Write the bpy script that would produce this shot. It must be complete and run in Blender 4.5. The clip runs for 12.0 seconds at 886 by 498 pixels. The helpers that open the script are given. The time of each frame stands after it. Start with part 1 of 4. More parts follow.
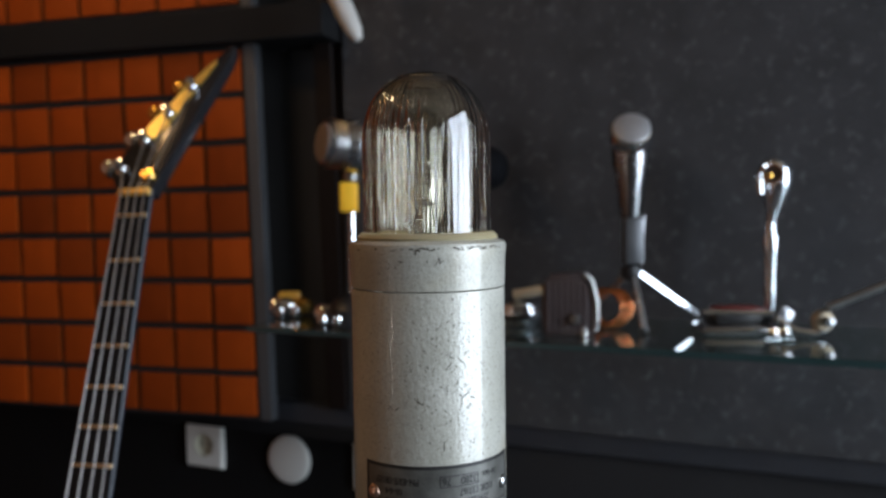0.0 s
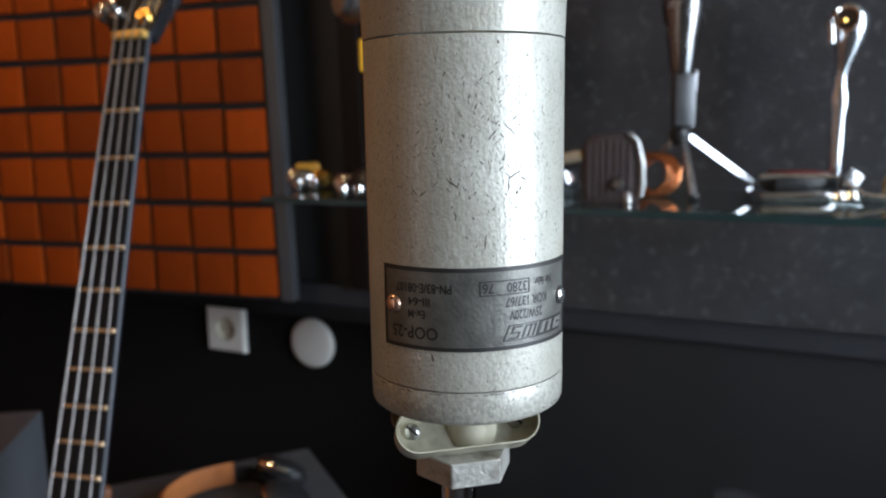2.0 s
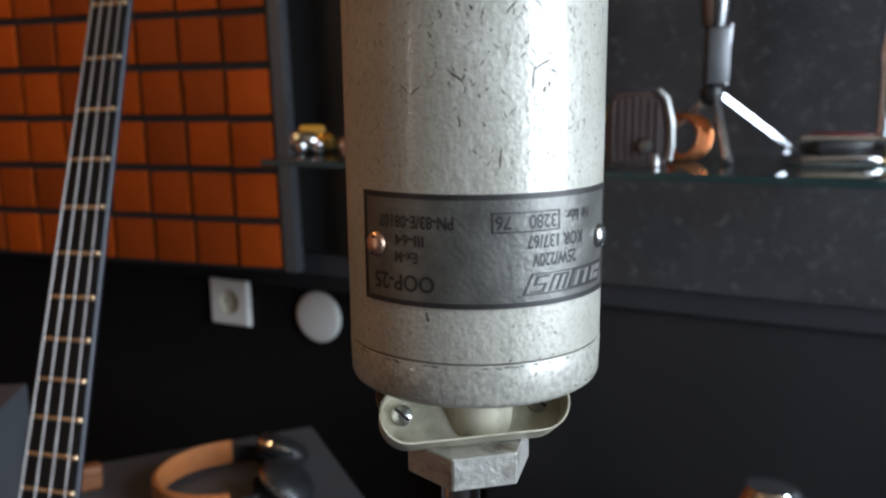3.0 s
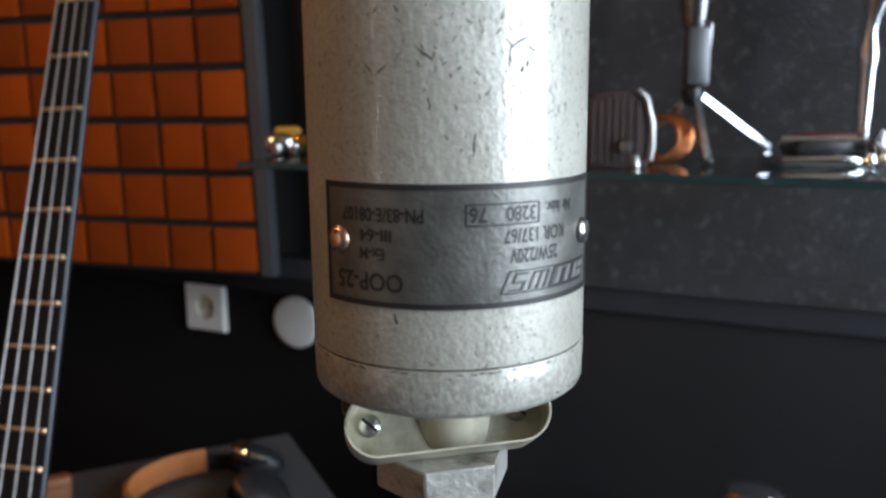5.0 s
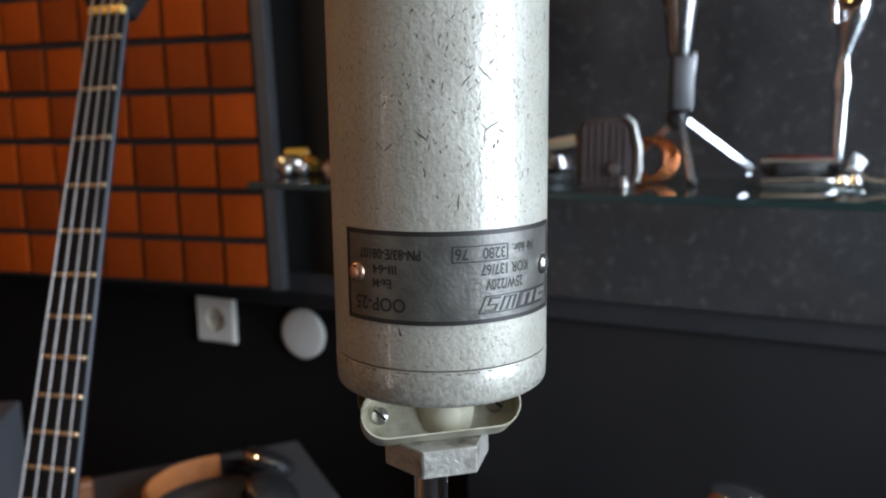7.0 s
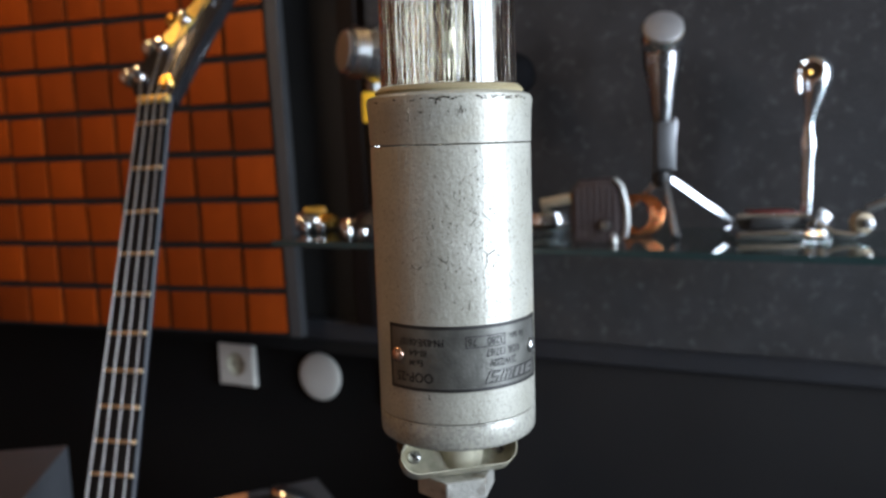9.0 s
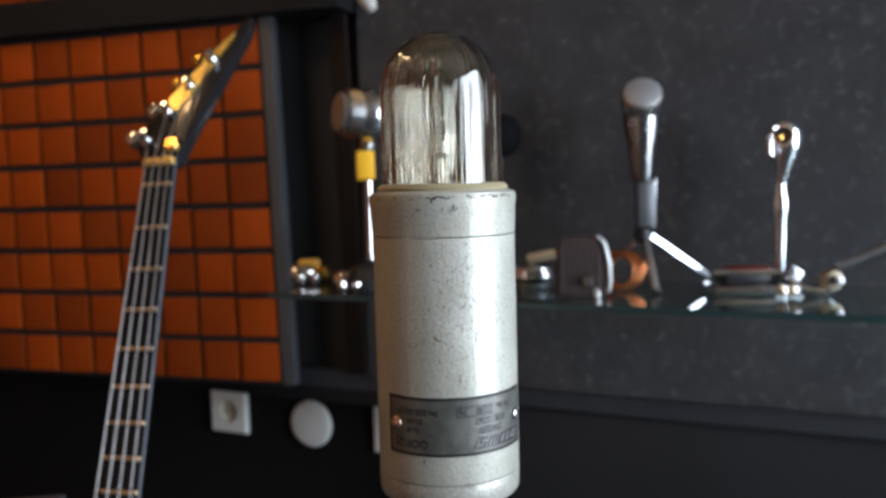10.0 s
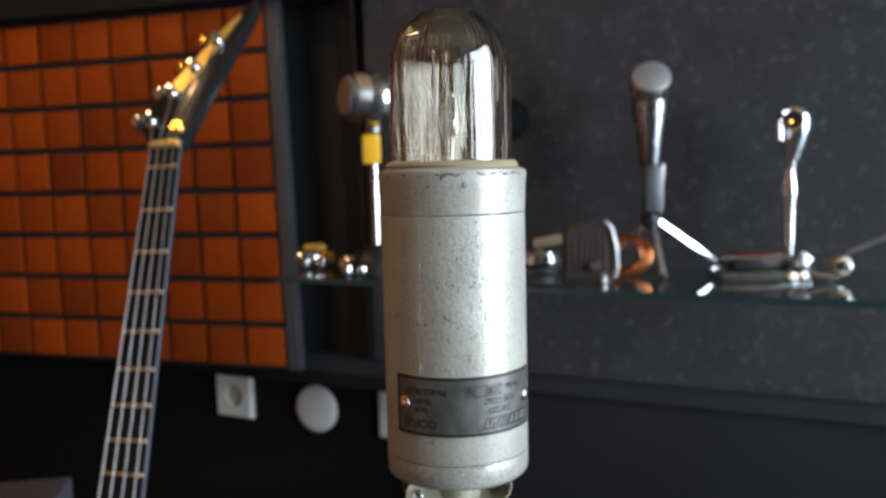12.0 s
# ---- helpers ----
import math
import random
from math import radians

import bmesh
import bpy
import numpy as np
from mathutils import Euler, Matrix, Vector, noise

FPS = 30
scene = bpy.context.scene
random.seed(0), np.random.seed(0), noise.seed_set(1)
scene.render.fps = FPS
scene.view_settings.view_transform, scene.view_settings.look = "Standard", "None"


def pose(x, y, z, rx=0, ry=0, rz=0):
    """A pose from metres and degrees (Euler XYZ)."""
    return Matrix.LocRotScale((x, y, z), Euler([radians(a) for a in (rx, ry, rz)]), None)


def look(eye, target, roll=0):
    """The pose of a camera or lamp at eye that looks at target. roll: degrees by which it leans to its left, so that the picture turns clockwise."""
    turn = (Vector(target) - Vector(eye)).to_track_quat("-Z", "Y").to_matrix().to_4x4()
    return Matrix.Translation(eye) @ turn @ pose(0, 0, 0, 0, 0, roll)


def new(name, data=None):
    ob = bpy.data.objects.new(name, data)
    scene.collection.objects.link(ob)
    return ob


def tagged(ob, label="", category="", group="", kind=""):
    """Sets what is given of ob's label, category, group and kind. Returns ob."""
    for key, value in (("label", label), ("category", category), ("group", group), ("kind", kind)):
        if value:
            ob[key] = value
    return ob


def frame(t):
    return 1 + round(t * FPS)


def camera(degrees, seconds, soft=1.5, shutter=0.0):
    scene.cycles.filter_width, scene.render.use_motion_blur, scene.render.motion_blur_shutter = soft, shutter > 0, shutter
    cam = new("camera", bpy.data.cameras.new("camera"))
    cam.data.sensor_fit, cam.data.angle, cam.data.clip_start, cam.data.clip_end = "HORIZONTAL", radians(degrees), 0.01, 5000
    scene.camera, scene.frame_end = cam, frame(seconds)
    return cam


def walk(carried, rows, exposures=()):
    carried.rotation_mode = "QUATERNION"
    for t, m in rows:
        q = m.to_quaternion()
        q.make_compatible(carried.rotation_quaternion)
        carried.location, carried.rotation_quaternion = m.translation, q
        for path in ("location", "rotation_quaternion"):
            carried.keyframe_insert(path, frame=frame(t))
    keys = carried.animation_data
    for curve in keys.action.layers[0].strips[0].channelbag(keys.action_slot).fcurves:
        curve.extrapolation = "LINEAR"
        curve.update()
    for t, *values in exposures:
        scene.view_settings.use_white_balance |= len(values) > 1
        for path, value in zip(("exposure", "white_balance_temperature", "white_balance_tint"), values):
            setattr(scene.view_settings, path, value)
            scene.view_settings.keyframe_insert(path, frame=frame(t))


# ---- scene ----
cam = camera(56.6, 12.0, 2.0)
cam.data.dof.use_dof, cam.data.dof.focus_distance, cam.data.dof.aperture_fstop = True, 0.240, 15.5
METRES, EYE, TILT, LEAN, TURN = 0.42, 1.30, -19.5, 4.0, 0.0
ROWS = [
    (0.0, 0.0, 0.0, 0.0, -0.93, 16.65, -3.13),
    (0.5, -0.0006, 0.031, -0.0042, -0.61, 16.0, -3.11),
    (1.0, 0.0011, 0.0713, -0.0275, -0.35, 13.93, -3.25),
    (1.5, -0.0007, 0.1325, -0.0521, 0.07, 11.85, -3.31),
    (2.0, -0.0037, 0.2247, -0.0653, 0.81, 9.96, -3.59),
    (2.5, 0.0004, 0.3212, -0.0662, 1.42, 9.12, -4.1),
    (3.0, 0.0025, 0.3901, -0.0682, 1.71, 8.41, -4.22),
    (5.0, 0.0068, 0.4288, -0.0669, 0.39, 8.83, -3.79),
    (5.5, 0.0059, 0.4303, -0.0691, 0.38, 8.78, -3.7),
    (6.0, 0.0065, 0.4224, -0.073, 0.5, 8.78, -3.62),
    (6.5, 0.0109, 0.392, -0.0717, 0.55, 8.78, -3.67),
    (7.0, 0.0155, 0.2929, -0.0744, 0.64, 9.59, -3.7),
    (9.0, 0.008, 0.0571, -0.0621, 1.16, 11.92, -2.76),
    (9.5, 0.0067, 0.0088, -0.0509, 0.82, 13.31, -2.68),
    (10.0, 0.0033, -0.0527, -0.0429, 0.35, 14.76, -2.74),
    (10.5, -0.0042, -0.0725, -0.0496, 0.01, 15.26, -2.89),
    (11.0, -0.0032, -0.0485, -0.0514, 0.28, 14.01, -2.8),
    (11.5, -0.0017, -0.0372, -0.0515, 0.48, 13.76, -2.85),
    (12.0, -0.0013, -0.0387, -0.0496, 0.61, 13.88, -3.02),
]
walk(cam, [(t, pose(0, 0, EYE, TILT, LEAN, TURN) @ pose(METRES * x, METRES * y, METRES * z, 90 + pitch, roll, yaw)) for t, x, y, z, yaw, pitch, roll in ROWS],
     [(0.0, -0.45), (0.45, 0.0), (12.0, 0.0)])

# ---- light ----
world = bpy.data.worlds.new("world")
scene.world = world
world.use_nodes = True
sky = world.node_tree.nodes.new("ShaderNodeTexSky")
sky.sky_type, sky.sun_disc = "NISHITA", False
sky.sun_elevation, sky.sun_rotation = radians(38), radians(100)
world.node_tree.links.new(sky.outputs[0], world.node_tree.nodes["Background"].inputs[0])
world.node_tree.nodes["Background"].inputs[1].default_value = 0.05


def area_lamp(name, eye, target, width, height, watts, colour):
    data = bpy.data.lights.new(name, "AREA")
    data.shape, data.size, data.size_y, data.energy, data.color = "RECTANGLE", width, height, watts, colour
    lamp = new(name, data)
    lamp.matrix_world = look(eye, target)
    return lamp


# daylight through the wide window, and the narrow window
area_lamp("window_light", (1.985, -0.645, 1.68), (0.0, -0.645, 1.68), 1.71, 1.78, 172, (0.785, 0.905, 1.06))
area_lamp("slit_light", (-2.103, -1.15, 1.35), (0.0, -1.15, 1.35), 0.012, 1.9, 4.0, (1.0, 0.96, 0.90))

# ---- materials ----
MATS = {}


def material(name, colour, rough=0.5, metal=0.0, vary=0.12, scale=30.0, bump=0.0, bump_scale=200.0, coat=0.0, spec=0.5,
             fine=None, stain=None, stain_scale=8.0, stain_at=(0.55, 0.75), random_piece=0.0):
    """A painted, plastic, metal or textile surface with grain at two scales and fine relief."""
    if name in MATS:
        return MATS[name]
    m = bpy.data.materials.new(name)
    m.use_nodes = True
    nodes, links = m.node_tree.nodes, m.node_tree.links
    b = nodes["Principled BSDF"]
    where = nodes.new("ShaderNodeTexCoord").outputs["Object"]
    coarse = nodes.new("ShaderNodeTexNoise")
    coarse.inputs["Scale"].default_value, coarse.inputs["Detail"].default_value = scale, 5
    links.new(where, coarse.inputs["Vector"])
    mix = nodes.new("ShaderNodeMix")
    mix.data_type = "RGBA"
    dark = tuple(c * (1 - vary) for c in colour)
    light = tuple(min(1, c * (1 + vary)) for c in colour)
    mix.inputs["A"].default_value, mix.inputs["B"].default_value = (*dark, 1), (*light, 1)
    links.new(coarse.outputs["Fac"], mix.inputs["Factor"])
    out = mix.outputs["Result"]
    if random_piece:
        info = nodes.new("ShaderNodeObjectInfo")
        hsv = nodes.new("ShaderNodeHueSaturation")
        span = nodes.new("ShaderNodeMapRange")
        span.inputs["To Min"].default_value, span.inputs["To Max"].default_value = 1 - random_piece, 1 + random_piece
        links.new(info.outputs["Random"], span.inputs["Value"])
        links.new(span.outputs["Result"], hsv.inputs["Value"])
        links.new(out, hsv.inputs["Color"])
        out = hsv.outputs["Color"]
    if stain:
        spots = nodes.new("ShaderNodeTexNoise")
        spots.inputs["Scale"].default_value, spots.inputs["Detail"].default_value = stain_scale, 6
        links.new(where, spots.inputs["Vector"])
        cut = nodes.new("ShaderNodeMapRange")
        cut.inputs["From Min"].default_value, cut.inputs["From Max"].default_value = stain_at
        links.new(spots.outputs["Fac"], cut.inputs["Value"])
        over = nodes.new("ShaderNodeMix")
        over.data_type = "RGBA"
        over.inputs["B"].default_value = (*stain, 1)
        links.new(out, over.inputs["A"])
        links.new(cut.outputs["Result"], over.inputs["Factor"])
        out = over.outputs["Result"]
    links.new(out, b.inputs["Base Color"])
    b.inputs["Roughness"].default_value, b.inputs["Metallic"].default_value = rough, metal
    b.inputs["Coat Weight"].default_value, b.inputs["Specular IOR Level"].default_value = coat, spec
    if rough > 0.08:
        span = nodes.new("ShaderNodeMapRange")
        span.inputs["To Min"].default_value, span.inputs["To Max"].default_value = rough * 0.8, min(1, rough * 1.2)
        links.new(coarse.outputs["Fac"], span.inputs["Value"])
        links.new(span.outputs["Result"], b.inputs["Roughness"])
    if bump:
        grain = nodes.new("ShaderNodeTexNoise")
        grain.inputs["Scale"].default_value, grain.inputs["Detail"].default_value = bump_scale, 4
        links.new(where, grain.inputs["Vector"])
        relief = nodes.new("ShaderNodeBump")
        relief.inputs["Strength"].default_value, relief.inputs["Distance"].default_value = 1.0, bump
        links.new(grain.outputs["Fac"], relief.inputs["Height"])
        links.new(relief.outputs["Normal"], b.inputs["Normal"])
    MATS[name] = m
    return m


def glass(name, tint=(1, 1, 1), rough=0.0, ior=1.45):
    m = bpy.data.materials.new(name)
    m.use_nodes = True
    b = m.node_tree.nodes["Principled BSDF"]
    b.inputs["Base Color"].default_value, b.inputs["Roughness"].default_value = (*tint, 1), rough
    b.inputs["Transmission Weight"].default_value, b.inputs["IOR"].default_value = 1.0, ior
    return m


def worn_paint(name="worn_enamel", grime=0.0):
    """Pale grey-green hammered enamel with brush relief, small dark chips and yellowed patches."""
    m = bpy.data.materials.new(name)
    m.use_nodes = True
    nodes, links = m.node_tree.nodes, m.node_tree.links
    b = nodes["Principled BSDF"]
    where = nodes.new("ShaderNodeTexCoord").outputs["Object"]

    def noise_at(scale, detail=4.0, stretch=None):
        n = nodes.new("ShaderNodeTexNoise")
        n.inputs["Scale"].default_value, n.inputs["Detail"].default_value = scale, detail
        if stretch:
            mapping = nodes.new("ShaderNodeMapping")
            mapping.inputs["Scale"].default_value = stretch
            links.new(where, mapping.inputs["Vector"])
            links.new(mapping.outputs["Vector"], n.inputs["Vector"])
        else:
            links.new(where, n.inputs["Vector"])
        return n.outputs["Fac"]

    def ramp(value, low, high, a=0.0, z=1.0):
        r = nodes.new("ShaderNodeMapRange")
        r.inputs["From Min"].default_value, r.inputs["From Max"].default_value = low, high
        r.inputs["To Min"].default_value, r.inputs["To Max"].default_value = a, z
        links.new(value, r.inputs["Value"])
        return r.outputs["Result"]

    def blend(fac, a, bb):
        x = nodes.new("ShaderNodeMix")
        x.data_type = "RGBA"
        links.new(fac, x.inputs["Factor"])
        for key, v in (("A", a), ("B", bb)):
            if isinstance(v, tuple):
                x.inputs[key].default_value = (*v, 1)
            else:
                links.new(v, x.inputs[key])
        return x.outputs["Result"]

    tone = blend(ramp(noise_at(45, 6), 0.35, 0.65), (0.385, 0.375, 0.318), (0.465, 0.455, 0.398))
    tone = blend(ramp(noise_at(28, 3), 0.58, 0.80, 0, 0.5), tone, (0.40, 0.34, 0.22))
    tone = blend(ramp(noise_at(850, 4), 0.47, 0.66, 0, 0.45), tone, (0.25, 0.24, 0.205))
    if grime:
        tone = blend(ramp(noise_at(620, 5), 0.40, 0.66, 0, grime), tone, (0.20, 0.195, 0.18))
    chips = ramp(noise_at(360, 2, (1, 1, 0.7)), 0.705, 0.735)
    zone = ramp(noise_at(38, 2), 0.46, 0.56)
    both = nodes.new("ShaderNodeMath")
    both.operation = "MULTIPLY"
    links.new(chips, both.inputs[0])
    links.new(zone, both.inputs[1])
    tone = blend(both.outputs[0], tone, (0.075, 0.065, 0.05))
    links.new(tone, b.inputs["Base Color"])
    b.inputs["Metallic"].default_value = 0.14
    b.inputs["Coat Weight"].default_value = 0.5
    b.inputs["Coat Roughness"].default_value = 0.05
    links.new(ramp(noise_at(90, 4), 0.3, 0.7, 0.36, 0.48), b.inputs["Roughness"])
    add = nodes.new("ShaderNodeMath")
    add.operation = "MULTIPLY_ADD"
    links.new(noise_at(1000, 3), add.inputs[0])
    add.inputs[1].default_value = 0.7
    links.new(noise_at(560, 3, (1, 1, 0.5)), add.inputs[2])
    relief = nodes.new("ShaderNodeBump")
    relief.inputs["Strength"].default_value, relief.inputs["Distance"].default_value = 1.0, 0.0002
    links.new(add.outputs[0], relief.inputs["Height"])
    links.new(relief.outputs["Normal"], b.inputs["Normal"])
    gloss = nodes.new("ShaderNodeBump")
    gloss.inputs["Strength"].default_value, gloss.inputs["Distance"].default_value = 1.0, 0.00005
    links.new(add.outputs[0], gloss.inputs["Height"])
    links.new(gloss.outputs["Normal"], b.inputs["Coat Normal"])
    return m


ENAMEL = worn_paint()
GRIMY_ENAMEL = worn_paint("grimy_enamel", 0.6)
LAMP_GLASS = glass("clear_lamp_glass", (0.985, 0.96, 0.865), 0.0, 1.68)
# grey tint makes the bulb's arch show inside the dome
BULB_GLASS = glass("grey_bulb_glass", (0.80, 0.79, 0.74), 0.04, 1.5)
SHELF_GLASS = glass("green_edged_shelf_glass", (0.72, 0.86, 0.83), 0.0, 1.5)
PUTTY = material("yellowed_putty", (0.32, 0.27, 0.155), 0.6, bump=0.0004, bump_scale=300, vary=0.25)
PLATE = material("dark_grey_plate", (0.150, 0.148, 0.134), 0.42, 0.6, vary=0.48, scale=170, bump=0.00014, bump_scale=800, stain=(0.17, 0.17, 0.16), stain_scale=60)
PLATE_BLACK = material("plate_black_print", (0.018, 0.017, 0.016), 0.5, 0.0, vary=0.3, scale=400)
PLATE_PALE = material("plate_pale_print", (0.18, 0.175, 0.165), 0.45, 0.3, vary=0.2, scale=300)
CHROME = material("chrome", (0.82, 0.83, 0.85), 0.10, 1.0, vary=0.04)
SATIN = material("satin_chrome", (0.68, 0.70, 0.735), 0.22, 1.0, vary=0.05)
STEEL = material("brushed_steel", (0.42, 0.42, 0.41), 0.32, 1.0, vary=0.2, scale=90, bump=0.0001, bump_scale=500)
DULL_STEEL = material("dull_steel", (0.46, 0.45, 0.41), 0.40, 0.55, vary=0.3, scale=260, bump=0.0003, bump_scale=620, stain=(0.13, 0.10, 0.065), stain_scale=110)
BRASS = material("brass", (0.80, 0.47, 0.12), 0.22, 1.0, vary=0.1)
COPPER = material("copper", (0.80, 0.32, 0.14), 0.25, 1.0, vary=0.15)
TILE = material("orange_felt_tile", (0.25, 0.038, 0.0012), 0.6, 0.0, vary=0.25, scale=14, bump=0.0008, bump_scale=50, random_piece=0.3, spec=0.22)
GAP = material("black_backing", (0.006, 0.0055, 0.0055), 0.8, vary=0.3)
FELT = material("charcoal_felt_wall", (0.034, 0.034, 0.037), 0.9, 0.0, vary=0.6, scale=22, bump=0.0014, bump_scale=300, stain=(0.080, 0.080, 0.086), stain_scale=70, stain_at=(0.56, 0.80), spec=0.35)
LOWER = material("black_lower_wall", (0.010, 0.010, 0.0105), 0.75, vary=0.3, scale=6, bump=0.0004, bump_scale=120, spec=0.12)
TRIM = material("blue_grey_trim", (0.026, 0.0275, 0.033), 0.55, vary=0.2, spec=0.3)
ALU = material("grey_aluminium_edge", (0.09, 0.094, 0.102), 0.45, 0.6, vary=0.15)
BROWN = material("dark_brown_post", (0.006, 0.0035, 0.003), 0.6, vary=0.3, spec=0.2)
WHITE = material("white_plastic", (0.78, 0.77, 0.72), 0.35, vary=0.04, bump=0.00003)
CREAM = material("cream_plastic", (0.55, 0.53, 0.42), 0.4, vary=0.06)
BLACK = material("black_plastic", (0.014, 0.014, 0.015), 0.35, vary=0.2)
FOAM = material("black_foam", (0.004, 0.004, 0.005), 0.9, vary=0.3, bump=0.0004, bump_scale=500, spec=0.1)
LACQUER = material("black_lacquer", (0.012, 0.012, 0.014), 0.24, vary=0.2, coat=0.25)
EBONY = material("ebony_fingerboard", (0.008, 0.008, 0.009), 0.45, vary=0.4, scale=60, spec=0.25)
STRING = material("wound_string", (0.26, 0.245, 0.235), 0.45, 1.0, vary=0.1, bump=0.0002, bump_scale=1800)
FRET = material("fret_wire", (0.85, 0.60, 0.36), 0.42, 1.0, vary=0.05)
PLINTH = material("grey_plinth_paint", (0.056, 0.060, 0.067), 0.5, vary=0.1, scale=12, bump=0.0003, bump_scale=150)
LEATHER = material("tan_leather", (0.38, 0.13, 0.04), 0.42, vary=0.2, scale=60, bump=0.0006, bump_scale=300)
YELLOW = material("yellow_label", (0.95, 0.50, 0.03), 0.45, vary=0.1)
RED = material("dark_red_grille", (0.16, 0.025, 0.018), 0.4, vary=0.2)
GRILLE = material("grey_mesh_grille", (0.052, 0.037, 0.037), 0.5, 0.3, vary=0.3, scale=300, bump=0.0008, bump_scale=900)
# unseen walls, kept dark brown so they return little fill
PLASTER = material("room_plaster", (0.050, 0.034, 0.021), 0.8, vary=0.15, scale=4, bump=0.001, bump_scale=60)
# unseen ceiling, warmed to tint the fill and the dome's crown
CEILING = material("warm_fill_ceiling", (0.15, 0.108, 0.066), 0.85, vary=0.1, scale=4, bump=0.0006, bump_scale=80)
# unseen west wall: brown chosen to bounce warmth onto the lamp's left side
WARM_WALL = material("warm_bounce_tone", (0.20, 0.062, 0.010), 0.5, vary=0.3, scale=5, bump=0.0006, bump_scale=40)
EDGE_GLASS = material("teal_glass_edge", (0.022, 0.048, 0.050), 0.25, 0.0, vary=0.2, coat=0.3)
CABINET = material("dark_charcoal_laminate", (0.016, 0.016, 0.0175), 0.6, vary=0.25, scale=5, bump=0.0003, bump_scale=100, spec=0.3)
RECESS = material("black_recess_paint", (0.034, 0.033, 0.033), 0.7, vary=0.3, scale=6, bump=0.0004, bump_scale=120, spec=0.2)
DARK_STEEL = material("dark_satin_steel", (0.29, 0.29, 0.30), 0.26, 1.0, vary=0.06, scale=60)
TRAY_STEEL = material("pale_socket_metal", (0.55, 0.52, 0.44), 0.35, 0.8, vary=0.15)
FLOOR = material("dark_floor", (0.030, 0.028, 0.027), 0.5, vary=0.3, scale=7, bump=0.0006, bump_scale=80)


# ---- mesh helpers ----
def thing(name, base, label, category, group="", kind=""):
    ob = new(name)
    ob.empty_display_size = 0.05
    ob.location = base
    return tagged(ob, label, category, group, kind)


def smooth_by_angle(me, degrees):
    bm = bmesh.new()
    bm.from_mesh(me)
    for f in bm.faces:
        f.smooth = True
    for e in bm.edges:
        e.smooth = len(e.link_faces) == 2 and e.calc_face_angle(0) < radians(degrees)
    bm.to_mesh(me)
    bm.free()


def root_of(ob):
    at = Vector((0, 0, 0))
    while ob is not None:
        at += ob.location
        ob = ob.parent
    return at


def part(name, bm, mat, parent, label="", angle=40):
    """Links a bmesh, built in the place's own coordinates, as one mesh under a thing or a part."""
    me = bpy.data.meshes.new(name)
    if parent is not None:
        bm.transform(Matrix.Translation(-root_of(parent)))
    bmesh.ops.recalc_face_normals(bm, faces=bm.faces[:])
    bm.to_mesh(me)
    bm.free()
    smooth_by_angle(me, angle)
    me.materials.append(mat)
    ob = new(name, me)
    ob.parent = parent
    if label:
        tagged(ob, label)
    return ob


def structure(name, bm, mat, label, category):
    return tagged(part(name, bm, mat, None, "", 20), label, category, kind="structure")


def lathe(profile, centre=(0, 0, 0), steps=64, closed=False):
    """Turns (radius, z) pairs round the z axis."""
    bm = bmesh.new()
    rings = []
    for r, z in profile:
        if r < 1e-6:
            rings.append([bm.verts.new((centre[0], centre[1], centre[2] + z))])
        else:
            rings.append([bm.verts.new((centre[0] + r * math.cos(2 * math.pi * k / steps), centre[1] + r * math.sin(2 * math.pi * k / steps), centre[2] + z)) for k in range(steps)])
    pairs = list(zip(rings, rings[1:])) + ([(rings[-1], rings[0])] if closed else [])
    for a, b in pairs:
        for k in range(steps):
            ring = [a[k % len(a)], a[(k + 1) % len(a)], b[(k + 1) % len(b)], b[k % len(b)]]
            ring = [v for n, v in enumerate(ring) if v not in ring[:n]]
            if len(ring) > 2:
                bm.faces.new(ring)
    return bm


def box(lo, hi, bevel=0.0, m=None, segments=2):
    bm = bmesh.new()
    bmesh.ops.create_cube(bm, size=1)
    size = [b - a for a, b in zip(lo, hi)]
    for v in bm.verts:
        v.co = Vector([a + s * (c + 0.5) for a, s, c in zip(lo, size, v.co)])
    if bevel:
        bmesh.ops.bevel(bm, geom=bm.edges[:], offset=bevel, segments=segments, affect="EDGES", profile=0.5)
    if m is not None:
        bm.transform(m)
    return bm


def rod(a, b, r, r2=None, steps=20, cap=0.0):
    """A round bar from a to b, with its ends eased by cap."""
    a, b = Vector(a), Vector(b)
    long = (b - a).length
    r2 = r if r2 is None else r2
    prof = [(0, 0), (max(r - cap, 1e-4), 0), (r, cap), (r2, long - cap), (max(r2 - cap, 1e-4), long), (0, long)] if cap else [(0, 0), (r, 0), (r2, long), (0, long)]
    bm = lathe(prof, steps=steps)
    bm.transform(Matrix.Translation(a) @ (b - a).to_track_quat("Z", "Y").to_matrix().to_4x4())
    return bm


def turned(profile, a, b, steps=40):
    """A lathed form whose z axis runs from a towards b."""
    bm = lathe(profile, steps=steps)
    a, b = Vector(a), Vector(b)
    bm.transform(Matrix.Translation(a) @ (b - a).to_track_quat("Z", "Y").to_matrix().to_4x4())
    return bm


